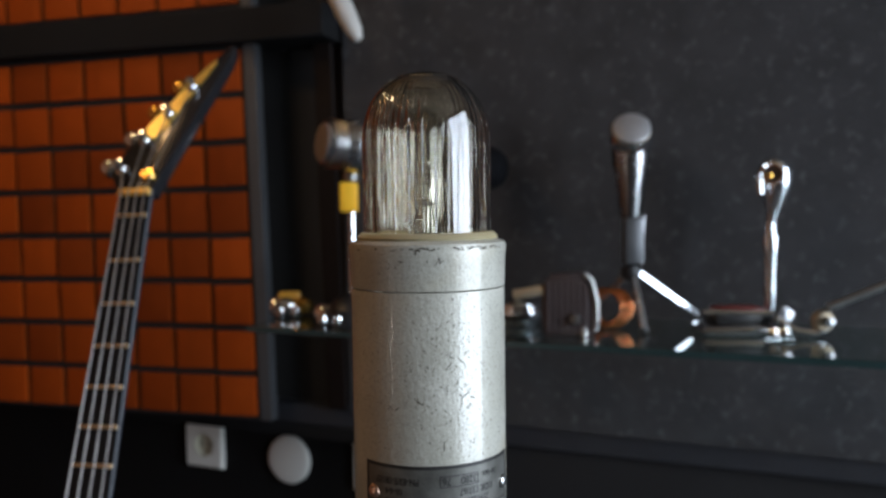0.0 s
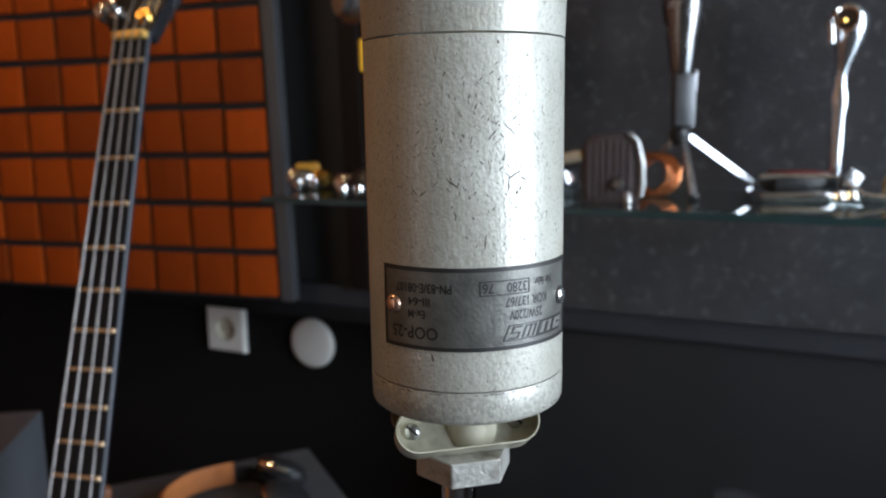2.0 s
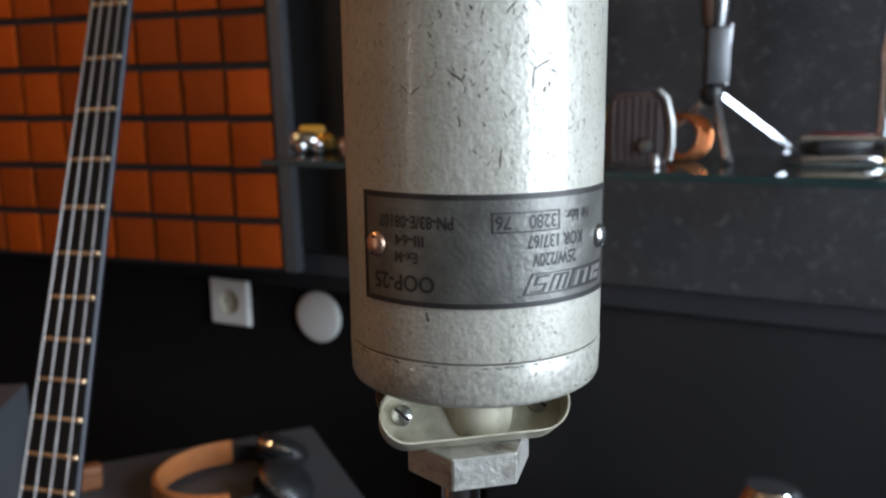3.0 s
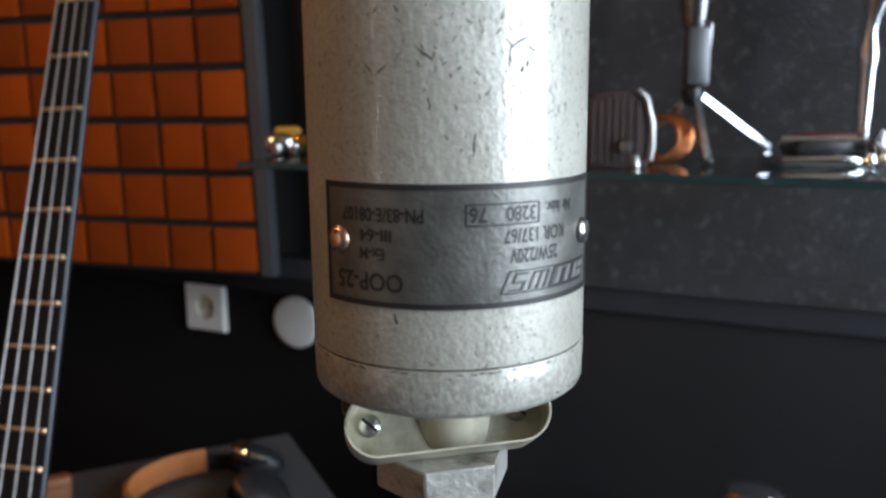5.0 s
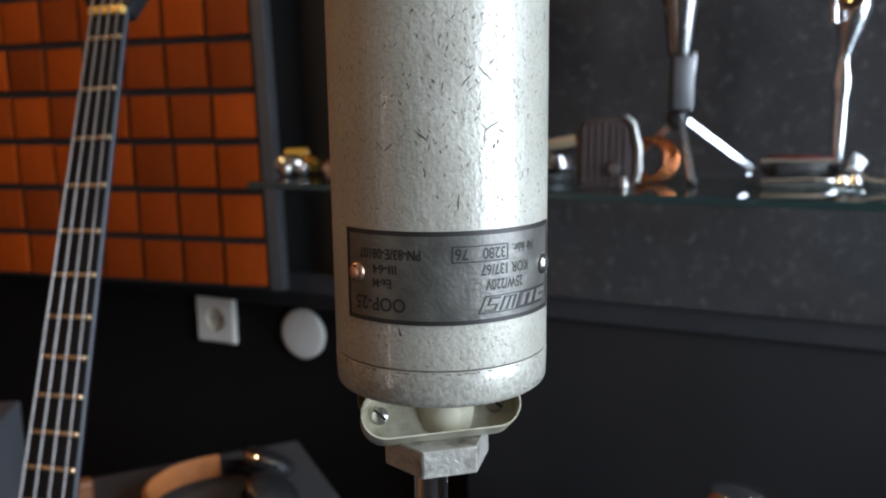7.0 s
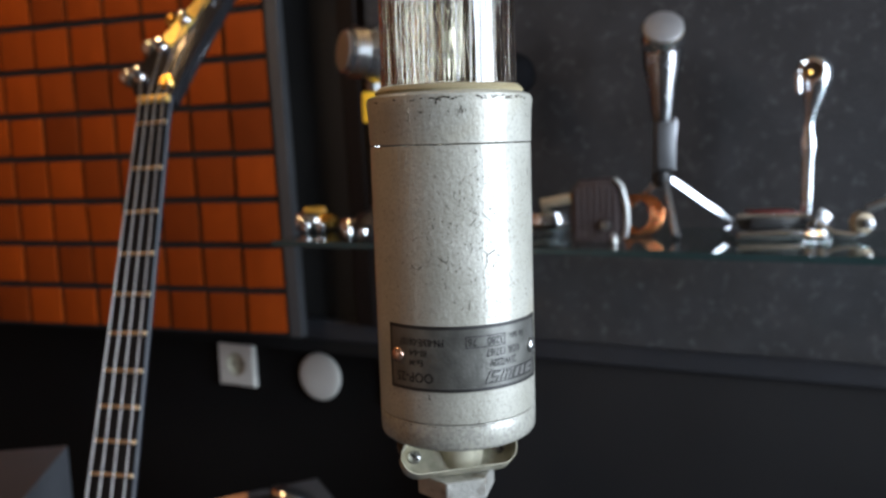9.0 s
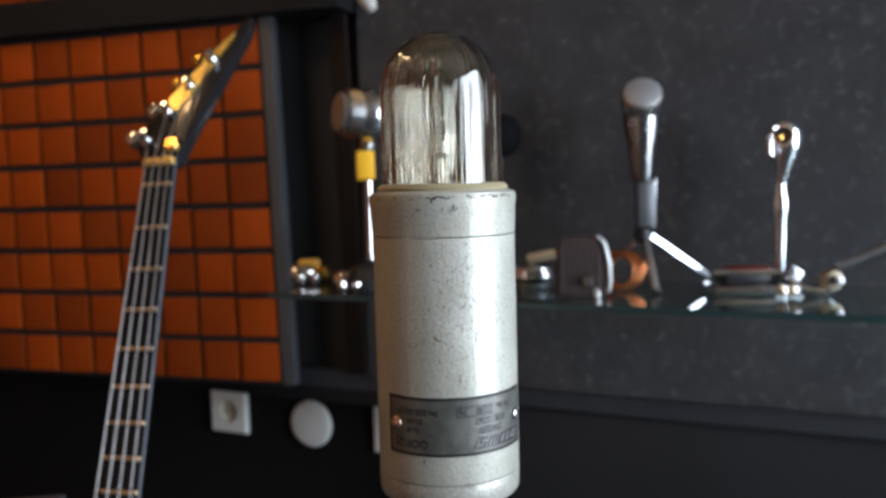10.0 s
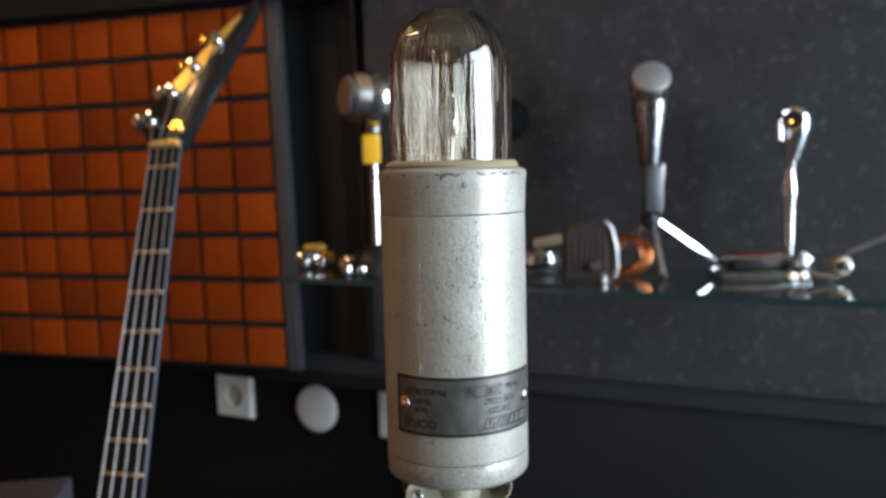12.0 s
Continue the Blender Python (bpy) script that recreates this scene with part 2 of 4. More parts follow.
def prism(outline, depth, bevel=0.0):
    """An outline in x, z, given depth along y from 0."""
    bm = bmesh.new()
    front = [bm.verts.new((x, 0, z)) for x, z in outline]
    back = [bm.verts.new((x, depth, z)) for x, z in outline]
    bm.faces.new(front)
    bm.faces.new(back[::-1])
    n = len(outline)
    for k in range(n):
        bm.faces.new((front[k], back[k], back[(k + 1) % n], front[(k + 1) % n]))
    if bevel:
        bmesh.ops.recalc_face_normals(bm, faces=bm.faces[:])
        edges = [e for e in bm.edges if e.calc_face_angle(0) > radians(50)]
        bmesh.ops.bevel(bm, geom=edges, offset=bevel, segments=2, affect="EDGES", profile=0.5)
    return bm


def tube(points, r, steps=12, closed=False):
    """A round tube along a line of points."""
    pts = [Vector(p) for p in points]
    bm = bmesh.new()
    n = len(pts)
    rings, up = [], Vector((0.3, 0.2, 0.93)).normalized()
    for k, p in enumerate(pts):
        q = (pts[(k + 1) % n] if closed or k < n - 1 else p) - (pts[k - 1] if closed or k else p)
        q.normalize()
        x = q.cross(up).normalized()
        y = x.cross(q)
        rings.append([bm.verts.new(p + r * (math.cos(2 * math.pi * j / steps) * x + math.sin(2 * math.pi * j / steps) * y)) for j in range(steps)])
    for a, b in list(zip(rings, rings[1:])) + ([(rings[-1], rings[0])] if closed else []):
        for j in range(steps):
            bm.faces.new((a[j], a[(j + 1) % steps], b[(j + 1) % steps], b[j]))
    if not closed:
        bm.faces.new(rings[0])
        bm.faces.new(rings[-1])
    return bm


def join(*bms):
    out = bms[0]
    for b in bms[1:]:
        me = bpy.data.meshes.new("joined")
        b.to_mesh(me)
        b.free()
        out.from_mesh(me)
        bpy.data.meshes.remove(me)
    return out


def stadium(width, height, steps=14):
    r, out = height / 2, []
    for side in (1, -1):
        for k in range(steps + 1):
            a = math.pi * (k / steps - 0.5)
            out.append((side * (width / 2 - r + r * math.cos(a)), side * r * math.sin(a)))
    return out


# ---- the display wall: a frame of its own, u along it, v into it ----
WALL_TURN = radians(-23.3)
WALL = Matrix.Translation((-0.27, 1.14, 0)) @ Matrix.Rotation(WALL_TURN, 4, "Z")


def on_wall(u, v, z):
    return WALL @ Vector((u, v, z))


def wall_box(u0, u1, v0, v1, z0, z1, bevel=0.0):
    return box((u0, v0, z0), (u1, v1, z1), bevel, WALL)


structure("wall_display", wall_box(0.0, 2.2, 0.26, 0.36, 0.96, 2.7), FELT, "charcoal felt-covered display wall with pale specks", "wall")
structure("wall_cabinet", wall_box(0.17, 2.2, 0.275, 0.354, 0.0, 0.925), CABINET, "dark charcoal cabinet front below the felt wall", "cabinet front")
structure("wall_lower", wall_box(-1.9, 0.40, 0.356, 0.44, 0.0, 0.924), LOWER, "matt black lower wall behind the plinths", "wall")
structure("trim_lower", wall_box(-1.9, 2.2, 0.266, 0.36, 0.926, 0.96, 0.003), TRIM, "blue-grey trim strip under the felt wall", "trim")
structure("ledge", wall_box(-1.9, 0.169, 0.262, 0.3545, 0.9025, 0.9255, 0.002), LOWER, "matt black ledge over the recessed sockets", "ledge")
structure("wall_recess", wall_box(-1.9, -0.001, 0.30, 0.40, 0.96, 2.7), RECESS, "black wall behind the tiled panels", "wall")
# the panels and the post lean a little out of plumb
OUT_OF_PLUMB = Matrix(((1, 0, -0.027, 0.027 * 0.95), (0, 1, 0, 0), (0, 0, 1, 0), (0, 0, 0, 1)))
structure("post", box((-0.035, 0.250, 0.96), (0.000, 0.2585, 2.3), 0.003, WALL @ OUT_OF_PLUMB), BROWN, "narrow dark brown upright on the felt wall", "post")

# the unseen room round the camera, with a wide window and a narrow one
X0, X1, Y0, Z1 = -2.1, 1.9, -2.4, 2.7


def pierced(lo, hi, axis, hole_lo, hole_hi):
    """A wall slab with one opening: four blocks round the hole, along the axis x (0) or y (1)."""
    a0, a1 = lo[axis], hi[axis]
    h0, h1, z0, z1 = hole_lo[0], hole_hi[0], hole_lo[1], hole_hi[1]
    blocks = []
    for s0, s1, b, t in ((a0, h0, lo[2], hi[2]), (h1, a1, lo[2], hi[2]), (h0, h1, lo[2], z0), (h0, h1, z1, hi[2])):
        low, high = list(lo), list(hi)
        low[axis], high[axis], low[2], high[2] = s0, s1, b, t
        blocks.append(box(low, high))
    return join(*blocks)


structure("floor", box((-2.3, -2.6, -0.1), (2.6, 3.0, 0.0)), FLOOR, "dark floor of the showroom", "floor")
structure("ceiling", box((-2.3, -2.6, Z1), (2.6, 3.0, Z1 + 0.1)), CEILING, "plain unseen ceiling, tinted warm for fill and dome reflections", "ceiling")
structure("wall_east", pierced((X1, Y0, 0), (X1 + 0.12, 2.4, Z1), 1, (-1.50, 0.79), (0.21, 2.57)), PLASTER, "plaster wall with a wide window opening", "wall")
structure("wall_west", pierced((X0 - 0.12, Y0, 0), (X0, 2.4, Z1), 1, (-1.17, 0.40), (-1.13, 2.30)), WARM_WALL, "unseen wall in a warm bounce tone, with a narrow window opening", "wall")
structure("wall_south", box((X0 - 0.12, Y0 - 0.12, 0), (X1 + 0.12, Y0, Z1)), PLASTER, "plain unseen wall behind the camera's side, dark brown to limit fill", "wall")
structure("wall_north", box((X0 - 0.12, 2.4, 0), (X1 + 0.12, 2.52, Z1)), PLASTER, "plain dark wall that closes the room", "wall")


# the wide window's white frame, unseen; mullions and a transom added to streak reflections
window = tagged(new("window_1"), "wide unseen window, its white bars added to streak the reflection", "window", kind="structure")
for name, lo, hi in (("sill", (1.86, -1.52, 0.76), (2.0, 0.23, 0.79)), ("window_frame", (1.91, -1.50, 0.7905), (1.96, -1.45, 2.57)), ("window_frame", (1.91, 0.16, 0.7905), (1.96, 0.21, 2.57)),
                     ("window_frame", (1.91, -1.449, 2.52), (1.96, 0.159, 2.57)), ("mullion", (1.915, -0.94, 0.7905), (1.955, -0.88, 2.519)), ("mullion", (1.915, -0.41, 0.7905), (1.955, -0.35, 2.519)), ("transom", (1.92, -1.449, 1.98), (1.95, 0.159, 2.02))):
    part(name, box(lo, hi, 0.004), WHITE, window)

# ---- tiled panels ----
PANEL_TURN = math.atan(-0.28)
PANEL = Matrix.Translation((-0.32, 1.388, 0)) @ Matrix.Rotation(PANEL_TURN, 4, "Z") @ OUT_OF_PLUMB
PITCH = 0.0787


def tile_mesh(seed):
    """A padded square tile, slightly uneven, with its face towards -y and its origin at the lower right back corner."""
    rng = random.Random(seed)
    bm = bmesh.new()
    n, w, h, d = 4, PITCH - 0.0095, PITCH - 0.0125, 0.008
    lean_x, lean_z = rng.uniform(-0.0025, 0.0025), rng.uniform(-0.0025, 0.0025)
    grid = []
    for i in range(n + 1):
        row = []
        for j in range(n + 1):
            a, b = i / n, j / n
            edge = 0.002 if i in (0, n) or j in (0, n) else 0.0
            row.append(bm.verts.new((-w * a - 0.0048, -d + edge + lean_x * (a - 0.5) + lean_z * (b - 0.5), h * b + 0.0062)))
        grid.append(row)
    for i in range(n):
        for j in range(n):
            bm.faces.new((grid[i][j], grid[i + 1][j], grid[i + 1][j + 1], grid[i][j + 1]))
    rim = [grid[i][0] for i in range(n + 1)] + [grid[n][j] for j in range(1, n + 1)] + [grid[i][n] for i in range(n - 1, -1, -1)] + [grid[0][j] for j in range(n - 1, 0, -1)]
    back = [bm.verts.new((v.co.x, 0.002, v.co.z)) for v in rim]
    for k in range(len(rim)):
        m = (k + 1) % len(rim)
        bm.faces.new((rim[k], back[k], back[m], rim[m]))
    bmesh.ops.recalc_face_normals(bm, faces=bm.faces[:])
    me = bpy.data.meshes.new("tile")
    bm.to_mesh(me)
    bm.free()
    smooth_by_angle(me, 30)
    me.materials.append(TILE)
    return me


TILES = [tile_mesh(k) for k in range(7)]


def tile_panel(z0, rows, columns, label):
    base = PANEL @ Vector((0, 0, z0))
    panel = thing("tile_panel", base, label, "wall panel")
    part("backing", box((-columns * PITCH - 0.004, 0.0, z0 - 0.002), (0.0, 0.05, z0 + rows * PITCH + 0.002), 0, PANEL), GAP, panel)
    part("edge_strip", box((0.001, -0.004, z0 - 0.002), (0.024, 0.018, z0 + rows * PITCH + 0.01), 0.002, PANEL), ALU, panel, "grey aluminium edge strip", 20)
    rng = random.Random(rows)
    for i in range(columns):
        for j in range(rows):
            tile = new("tile", TILES[rng.randrange(7)])
            tile.parent = panel
            spot = PANEL @ Matrix.Translation((-i * PITCH, 0, z0 + j * PITCH)) @ Matrix.Rotation(rng.uniform(-0.012, 0.012), 4, "Y")
            tile.matrix_basis = Matrix.Translation(-base) @ spot
    return panel


tile_panel(0.944, 8, 10, "panel of padded orange square tiles with black joints")
tile_panel(1.640, 3, 10, "upper panel of padded orange square tiles, above the black beam")
structure("beam", box((-0.90, -0.03, 1.577), (0.16, 0.07, 1.632), 0.003, PANEL), LOWER, "black beam between the two tiled panels", "beam")

# ---- the obstruction lamp on its stand ----
AX = Vector((-0.0081, 0.3615, 0.0))
R = 0.0335


def at_axis(profile, steps=96):
    return lathe(profile, AX, steps)


lamp = thing("signal_lamp", AX, "old signal lamp with worn pale enamel and a clear glass dome", "lamp")
part("base_plate", at_axis([(0, 0), (0.13, 0), (0.13, 0.008), (0.124, 0.013), (0.02, 0.018), (0, 0.018)]), BLACK, lamp, "round black base plate")
part("rod", rod(AX + Vector((-0.004, 0, 0.017)), AX + Vector((-0.004, 0, 1.1225)), 0.0056, steps=32), CHROME, lamp, "thin chrome rod")
body = part("body", at_axis([(0, 1.1556), (R - 0.0003, 1.1555), (R, 1.1558), (R, 1.2656), (R - 0.0001, 1.2658), (0.030, 1.2658), (0, 1.2658)]), ENAMEL, lamp)
part("cap", at_axis([(0.0275, 1.2663), (R - 0.0001, 1.2663), (R + 0.0001, 1.2665), (R + 0.0005, 1.2785), (R + 0.0010, 1.2835), (R + 0.0004, 1.2852), (R - 0.0008, 1.2858), (0.0302, 1.2868), (0.0275, 1.2868)]), ENAMEL, lamp)
part("bottom_cap", at_axis([(0, 1.1438), (R - 0.0026, 1.1440), (R - 0.0013, 1.1443), (R - 0.0005, 1.1450), (R - 0.0001, 1.1461), (R + 0.0001, 1.1546), (R - 0.0002, 1.1552), (0, 1.1552)]), GRIMY_ENAMEL, lamp)
part("seal_ring", at_axis([(0.0272, 1.2866), (0.0304, 1.2866), (0.0308, 1.2876), (0.0298, 1.2888), (0.0288, 1.2896), (0.0272, 1.2896)]), PUTTY, lamp, "yellowed putty ring under the glass")


def dome(radius, top, foot):
    """Half outline of a round-topped glass, from the foot up to the crown, a little flat on top."""
    out = [(radius, foot), (radius, foot + 0.012), (radius, foot + 0.024)]
    start = top - radius * 1.06
    for k in range(0, 19):
        a = math.radians(90 * k / 18)
        out.append((radius * math.cos(a) ** 0.88 if k < 18 else 0.0, start + (top - start) * math.sin(a)))
    return out


outer, inner = dome(0.0280, 1.3592, 1.2880), dome(0.0259, 1.3560, 1.2880)
# the crown is pressed flat, with a faint moulded ring round it
outer = [p for p in outer if p[0] > 0.0125] + [(0.0112, 1.3573), (0.0098, 1.3577), (0.0090, 1.3574), (0.0082, 1.3575), (0.0075, 1.3582), (0.0060, 1.3586), (0.0030, 1.3587), (0.0, 1.3587)]
while len(inner) > len(outer):
    inner.pop(2)
while len(outer) > len(inner):
    inner.insert(2, (inner[1][0], (inner[1][1] + inner[2][1]) / 2))


def ribbed(profile, ribs, depth):
    """A dome whose wall carries soft upright flutes, fading out towards the crown."""
    bm = lathe(profile, AX, 720, True)
    bm.verts.index_update()
    half = len(bm.verts) // 2
    inside = range(half, len(bm.verts))
    for v in bm.verts:
        x, y = v.co.x - AX.x, v.co.y - AX.y
        r = math.hypot(x, y)
        if r > 0.004 and v.index not in inside:
            swell = 0.00010 * noise.noise(Vector((x * 120, y * 120, v.co.z * 70))) + 0.00005 * noise.noise(Vector((x * 420, y * 420, v.co.z * 18)))
            v.co.x += x / r * swell
            v.co.y += y / r * swell
        if 1e-5 < r < 0.0264 and v.index in inside:
            a = math.atan2(y, x)
            k = min(1.0, max(0.0, (1.3560 - v.co.z) / 0.020))
            wave = depth * k * (math.sin(ribs * a) * (0.4 + 0.8 * noise.noise(Vector((x * 90, y * 90, 0)))) + 0.5 * math.sin(16 * a + 1.3) + 1.6 * noise.noise(Vector((x * 260, y * 260, v.co.z * 30))) + 1.3 * noise.noise(Vector((x * 760, y * 760, v.co.z * 22))))
            v.co.x += x / r * wave
            v.co.y += y / r * wave
    return bm


glass_dome = part("glass_dome", ribbed(outer + inner[::-1], 57, 0.00017), LAMP_GLASS, lamp, "clear glass dome, fluted inside", 80)
for ob in lamp.children_recursive:
    if ob.name.startswith("glass"):
        ob.visible_shadow = False
bulb_line = [(0.0072, 1.2884), (0.0074, 1.2930), (0.0084, 1.2970), (0.0088, 1.3040), (0.0088, 1.3280), (0.0082, 1.3340), (0.0064, 1.3390), (0.0035, 1.3422), (0, 1.3430)]
bulb = part("bulb", lathe(bulb_line + [(max(r - 0.0011, 0), z - (0.0011 if r < 0.01 else 0)) for r, z in bulb_line[::-1]], AX, 64, True), BULB_GLASS, lamp, "small clear bulb inside the dome", 80)
bulb.visible_shadow = False
part("socket", at_axis([(0, 1.2830), (0.0105, 1.2830), (0.0105, 1.2870), (0.0085, 1.2882), (0, 1.2882)], 40), TRAY_STEEL, lamp, "steel bulb socket")
stem = join(rod(AX + Vector((-0.003, 0, 1.290)), AX + Vector((-0.0045, 0, 1.312)), 0.0008, steps=8), rod(AX + Vector((0.003, 0, 1.290)), AX + Vector((0.0045, 0, 1.312)), 0.0008, steps=8),
            rod(AX + Vector((0, 0, 1.290)), AX + Vector((0, 0, 1.318)), 0.0018, 0.0012, steps=12), rod(AX + Vector((-0.0045, 0, 1.312)), AX + Vector((0.0045, 0, 1.312)), 0.0007, steps=8),
            rod(AX + Vector((-0.0045, 0, 1.312)), AX + Vector((-0.002, 0, 1.320)), 0.0007, steps=8), rod(AX + Vector((0.0045, 0, 1.312)), AX + Vector((0.002, 0, 1.320)), 0.0007, steps=8))
for z, r in ((1.3025, 0.0044), (1.3180, 0.0050)):
    stem = join(stem, tube([AX + Vector((r * math.cos(a), r * math.sin(a), z + 0.0006 * math.sin(3 * a))) for a in [2 * math.pi * k / 20 for k in range(20)]], 0.0006, 8, True))
part("filament_mount", stem, CHROME, lamp)


def bent(bm, r):
    """Rolls a flat sheet in x (arc length), z round the lamp body: y is the height over the surface."""
    for v in bm.verts:
        a = v.co.x / r
        rr = r + v.co.y
        v.co = Vector((AX.x + rr * math.sin(a), AX.y - rr * math.cos(a), v.co.z))
    return bm


def sheet(x0, x1, z0, z1, low, high, steps=36):
    bm = bmesh.new()
    cols = []
    for k in range(steps + 1):
        x = x0 + (x1 - x0) * k / steps
        cols.append([bm.verts.new((x, y, z)) for y, z in ((low, z0), (high, z0), (high, z1), (low, z1))])
    for a, b in zip(cols, cols[1:]):
        for j in range(4):
            bm.faces.new((a[j], b[j], b[(j + 1) % 4], a[(j + 1) % 4]))
    bm.faces.new(cols[0])
    bm.faces.new(cols[-1][::-1])
    return bm


PX0, PX1, PZ0, PZ1 = R * radians(-50), R * radians(73), 1.1690, 1.1955
name_plate = part("name_plate", bent(sheet(PX0, PX1, PZ0, PZ1, -0.0002, 0.0005), R), PLATE, lamp, "dark grey curved maker's plate, mounted upside down")
e = 0.0013
border = join(sheet(PX0, PX1, PZ0, PZ0 + e, 0.0003, 0.00062), sheet(PX0, PX1, PZ1 - e, PZ1, 0.0003, 0.00062),
              sheet(PX0, PX0 + e * 0.8, PZ0 + e, PZ1 - e, 0.0003, 0.00062, 2), sheet(PX1 - e * 0.8, PX1, PZ0 + e, PZ1 - e, 0.0003, 0.00062, 2))
part("border", bent(border, R), PLATE_BLACK, name_plate)
BOX = (R * radians(7.5), R * radians(36.5), 1.1866, 1.1914)
frame_line = join(sheet(BOX[0], BOX[1], BOX[2], BOX[2] + 0.0004, 0.0003, 0.00062, 14), sheet(BOX[0], BOX[1], BOX[3] - 0.0004, BOX[3], 0.0003, 0.00062, 14),
                  sheet(BOX[0], BOX[0] + 0.0004, BOX[2] + 0.0004, BOX[3] - 0.0004, 0.0003, 0.00062, 1), sheet(BOX[1] - 0.0004, BOX[1], BOX[2] + 0.0004, BOX[3] - 0.0004, 0.0003, 0.00062, 1))
part("number_frame", bent(frame_line, R), PLATE_BLACK, name_plate)


def lettering(text, right, left, base, height, mat=None):
    """Words on the plate, which is mounted upside down: they run from the angle right to the angle left; base is the z of their foot, which is uppermost."""
    font = bpy.data.curves.new("words", "FONT")
    font.body, font.size = text, height / 0.72
    font.fill_mode, font.resolution_u, font.offset = "FRONT", 3, height * 0.026
    helper = new("words", font)
    bpy.context.view_layer.update()
    me = bpy.data.meshes.new_from_object(helper.evaluated_get(bpy.context.evaluated_depsgraph_get()))
    bpy.data.objects.remove(helper)
    bm = bmesh.new()
    bm.from_mesh(me)
    bpy.data.meshes.remove(me)
    wide = max(v.co.x for v in bm.verts)
    for v in bm.verts:
        v.co = Vector((R * radians(right + (left - right) * v.co.x / wide), 0.00062, base - v.co.y))
    bent(bm, R)
    mesh = bpy.data.meshes.new("lettering")
    bm.transform(Matrix.Translation(-root_of(name_plate)))
    bm.normal_update()
    bm.to_mesh(mesh)
    bm.free()
    mesh.materials.append(mat or PLATE_BLACK)
    ob = new("lettering", mesh)
    ob.parent = name_plate
    return ob


lettering("Nr fabr.", 54, 39, 1.1909, 0.0027)
lettering("3280", 35, 22.5, 1.1905, 0.0032)
lettering("76", 15.5, 9, 1.1905, 0.0032)
lettering("KOR 137/67", 50, 21.5, 1.1857, 0.0031)
lettering("25W/220V", 46, 24, 1.1814, 0.0031)
lettering("PN-83/E-08107", -6.7, -40, 1.1903, 0.0030)
lettering("III-64", -18.5, -32, 1.1857, 0.0026)
lettering("Ex-M", -21.5, -32, 1.1817, 0.0026)
lettering("OOP-25", -14.5, -43.5, 1.1763, 0.0040)
# the maker's mark: plain slanted shapes in a frame, half of it dark
def slanted(shapes):
    bm = bmesh.new()
    for x0, x1, z0, z1 in shapes:
        bm = join(bm, sheet(R * radians(x0), R * radians(x1), z0, z1, 0.0003, 0.00063, max(1, int((x1 - x0) / 2))))
    for v in bm.verts:
        v.co.z = 1.1743 + (v.co.z - 1.17415) * 0.72
        v.co.x += (v.co.z - 1.1720) * 0.45
    return bent(bm, R)


part("maker_mark", slanted(((20, 64, 1.1706, 1.1711), (20, 64, 1.1772, 1.1777), (20, 20.9, 1.1711, 1.1772), (41, 64, 1.1711, 1.1717), (41, 64, 1.1766, 1.1772), (41, 43, 1.1717, 1.1766), (47, 49, 1.1717, 1.1760), (53, 55, 1.1717, 1.1766), (59, 64, 1.1738, 1.1745),
                        (23, 29, 1.1762, 1.1768), (23, 24.2, 1.1742, 1.1762), (23, 29, 1.1736, 1.1742), (27.8, 29, 1.1718, 1.1736), (23, 29, 1.1714, 1.1719), (31, 32.2, 1.1714, 1.1768), (31, 39, 1.1762, 1.1768), (34.6, 35.8, 1.1714, 1.1762), (38, 39.2, 1.1714, 1.1762))), PLATE_BLACK, name_plate, "dark framed maker's mark")
part("mark_bars", slanted(((44, 46.5, 1.1718, 1.1765), (49.5, 52.5, 1.1718, 1.1765), (55.5, 58.5, 1.1718, 1.1765), (59, 63.5, 1.1718, 1.1737), (59, 63.5, 1.1746, 1.1765))), PLATE_PALE, name_plate, "pale bars of the maker's mark")
for k, ang in enumerate((-42.3, 65)):
    out = Vector((math.sin(radians(ang)), -math.cos(radians(ang)), 0))
    p = AX + R * out + Vector((0, 0, 1.1828))
    rivet = part("rivet", turned([(0, 0.0017), (0.0016, 0.0016), (0.0025, 0.0010), (0.0030, 0.0003), (0.0030, -0.0005)], p + out * 0.0004, p + out), material("coppery_rivet", (0.75, 0.48, 0.36), 0.35, 1.0) if k == 0 else STEEL, name_plate, "coppery rivet" if k == 0 else "steel rivet")
    side = Vector((math.cos(radians(ang)), math.sin(radians(ang)), 0))
    part("slot", rod(p + out * 0.0016 - side * 0.0004 - Vector((0, 0, 0.0023)), p + out * 0.0016 + side * 0.0004 + Vector((0, 0, 0.0023)), 0.00045, steps=6), PLATE_BLACK, rivet)

# scratches and chips in the enamel of body and cap
rng = random.Random(11)


def sliver(ang, z, long, wide, turn, r):
    bm = bmesh.new()
    n = 5
    top, low = [], []
    for k in range(n + 1):
        s = (k / n - 0.5) * long
        w = wide * (1 - abs(2 * k / n - 1) ** 2) * rng.uniform(0.6, 1.3) + 0.00003
        bend = 0.02 * long * math.sin(k * 1.7 + turn)
        dx, dz = s * math.sin(turn) + bend * math.cos(turn), s * math.cos(turn) - bend * math.sin(turn)
        nx, nz = math.cos(turn) * w, -math.sin(turn) * w
        top.append(bm.verts.new((R * ang + dx + nx, 0.00004, z + dz + nz)))
        low.append(bm.verts.new((R * ang + dx - nx, 0.00004, z + dz - nz)))
    for k in range(n):
        bm.faces.new((top[k], top[k + 1], low[k + 1], low[k]))
    return bent(bm, r)


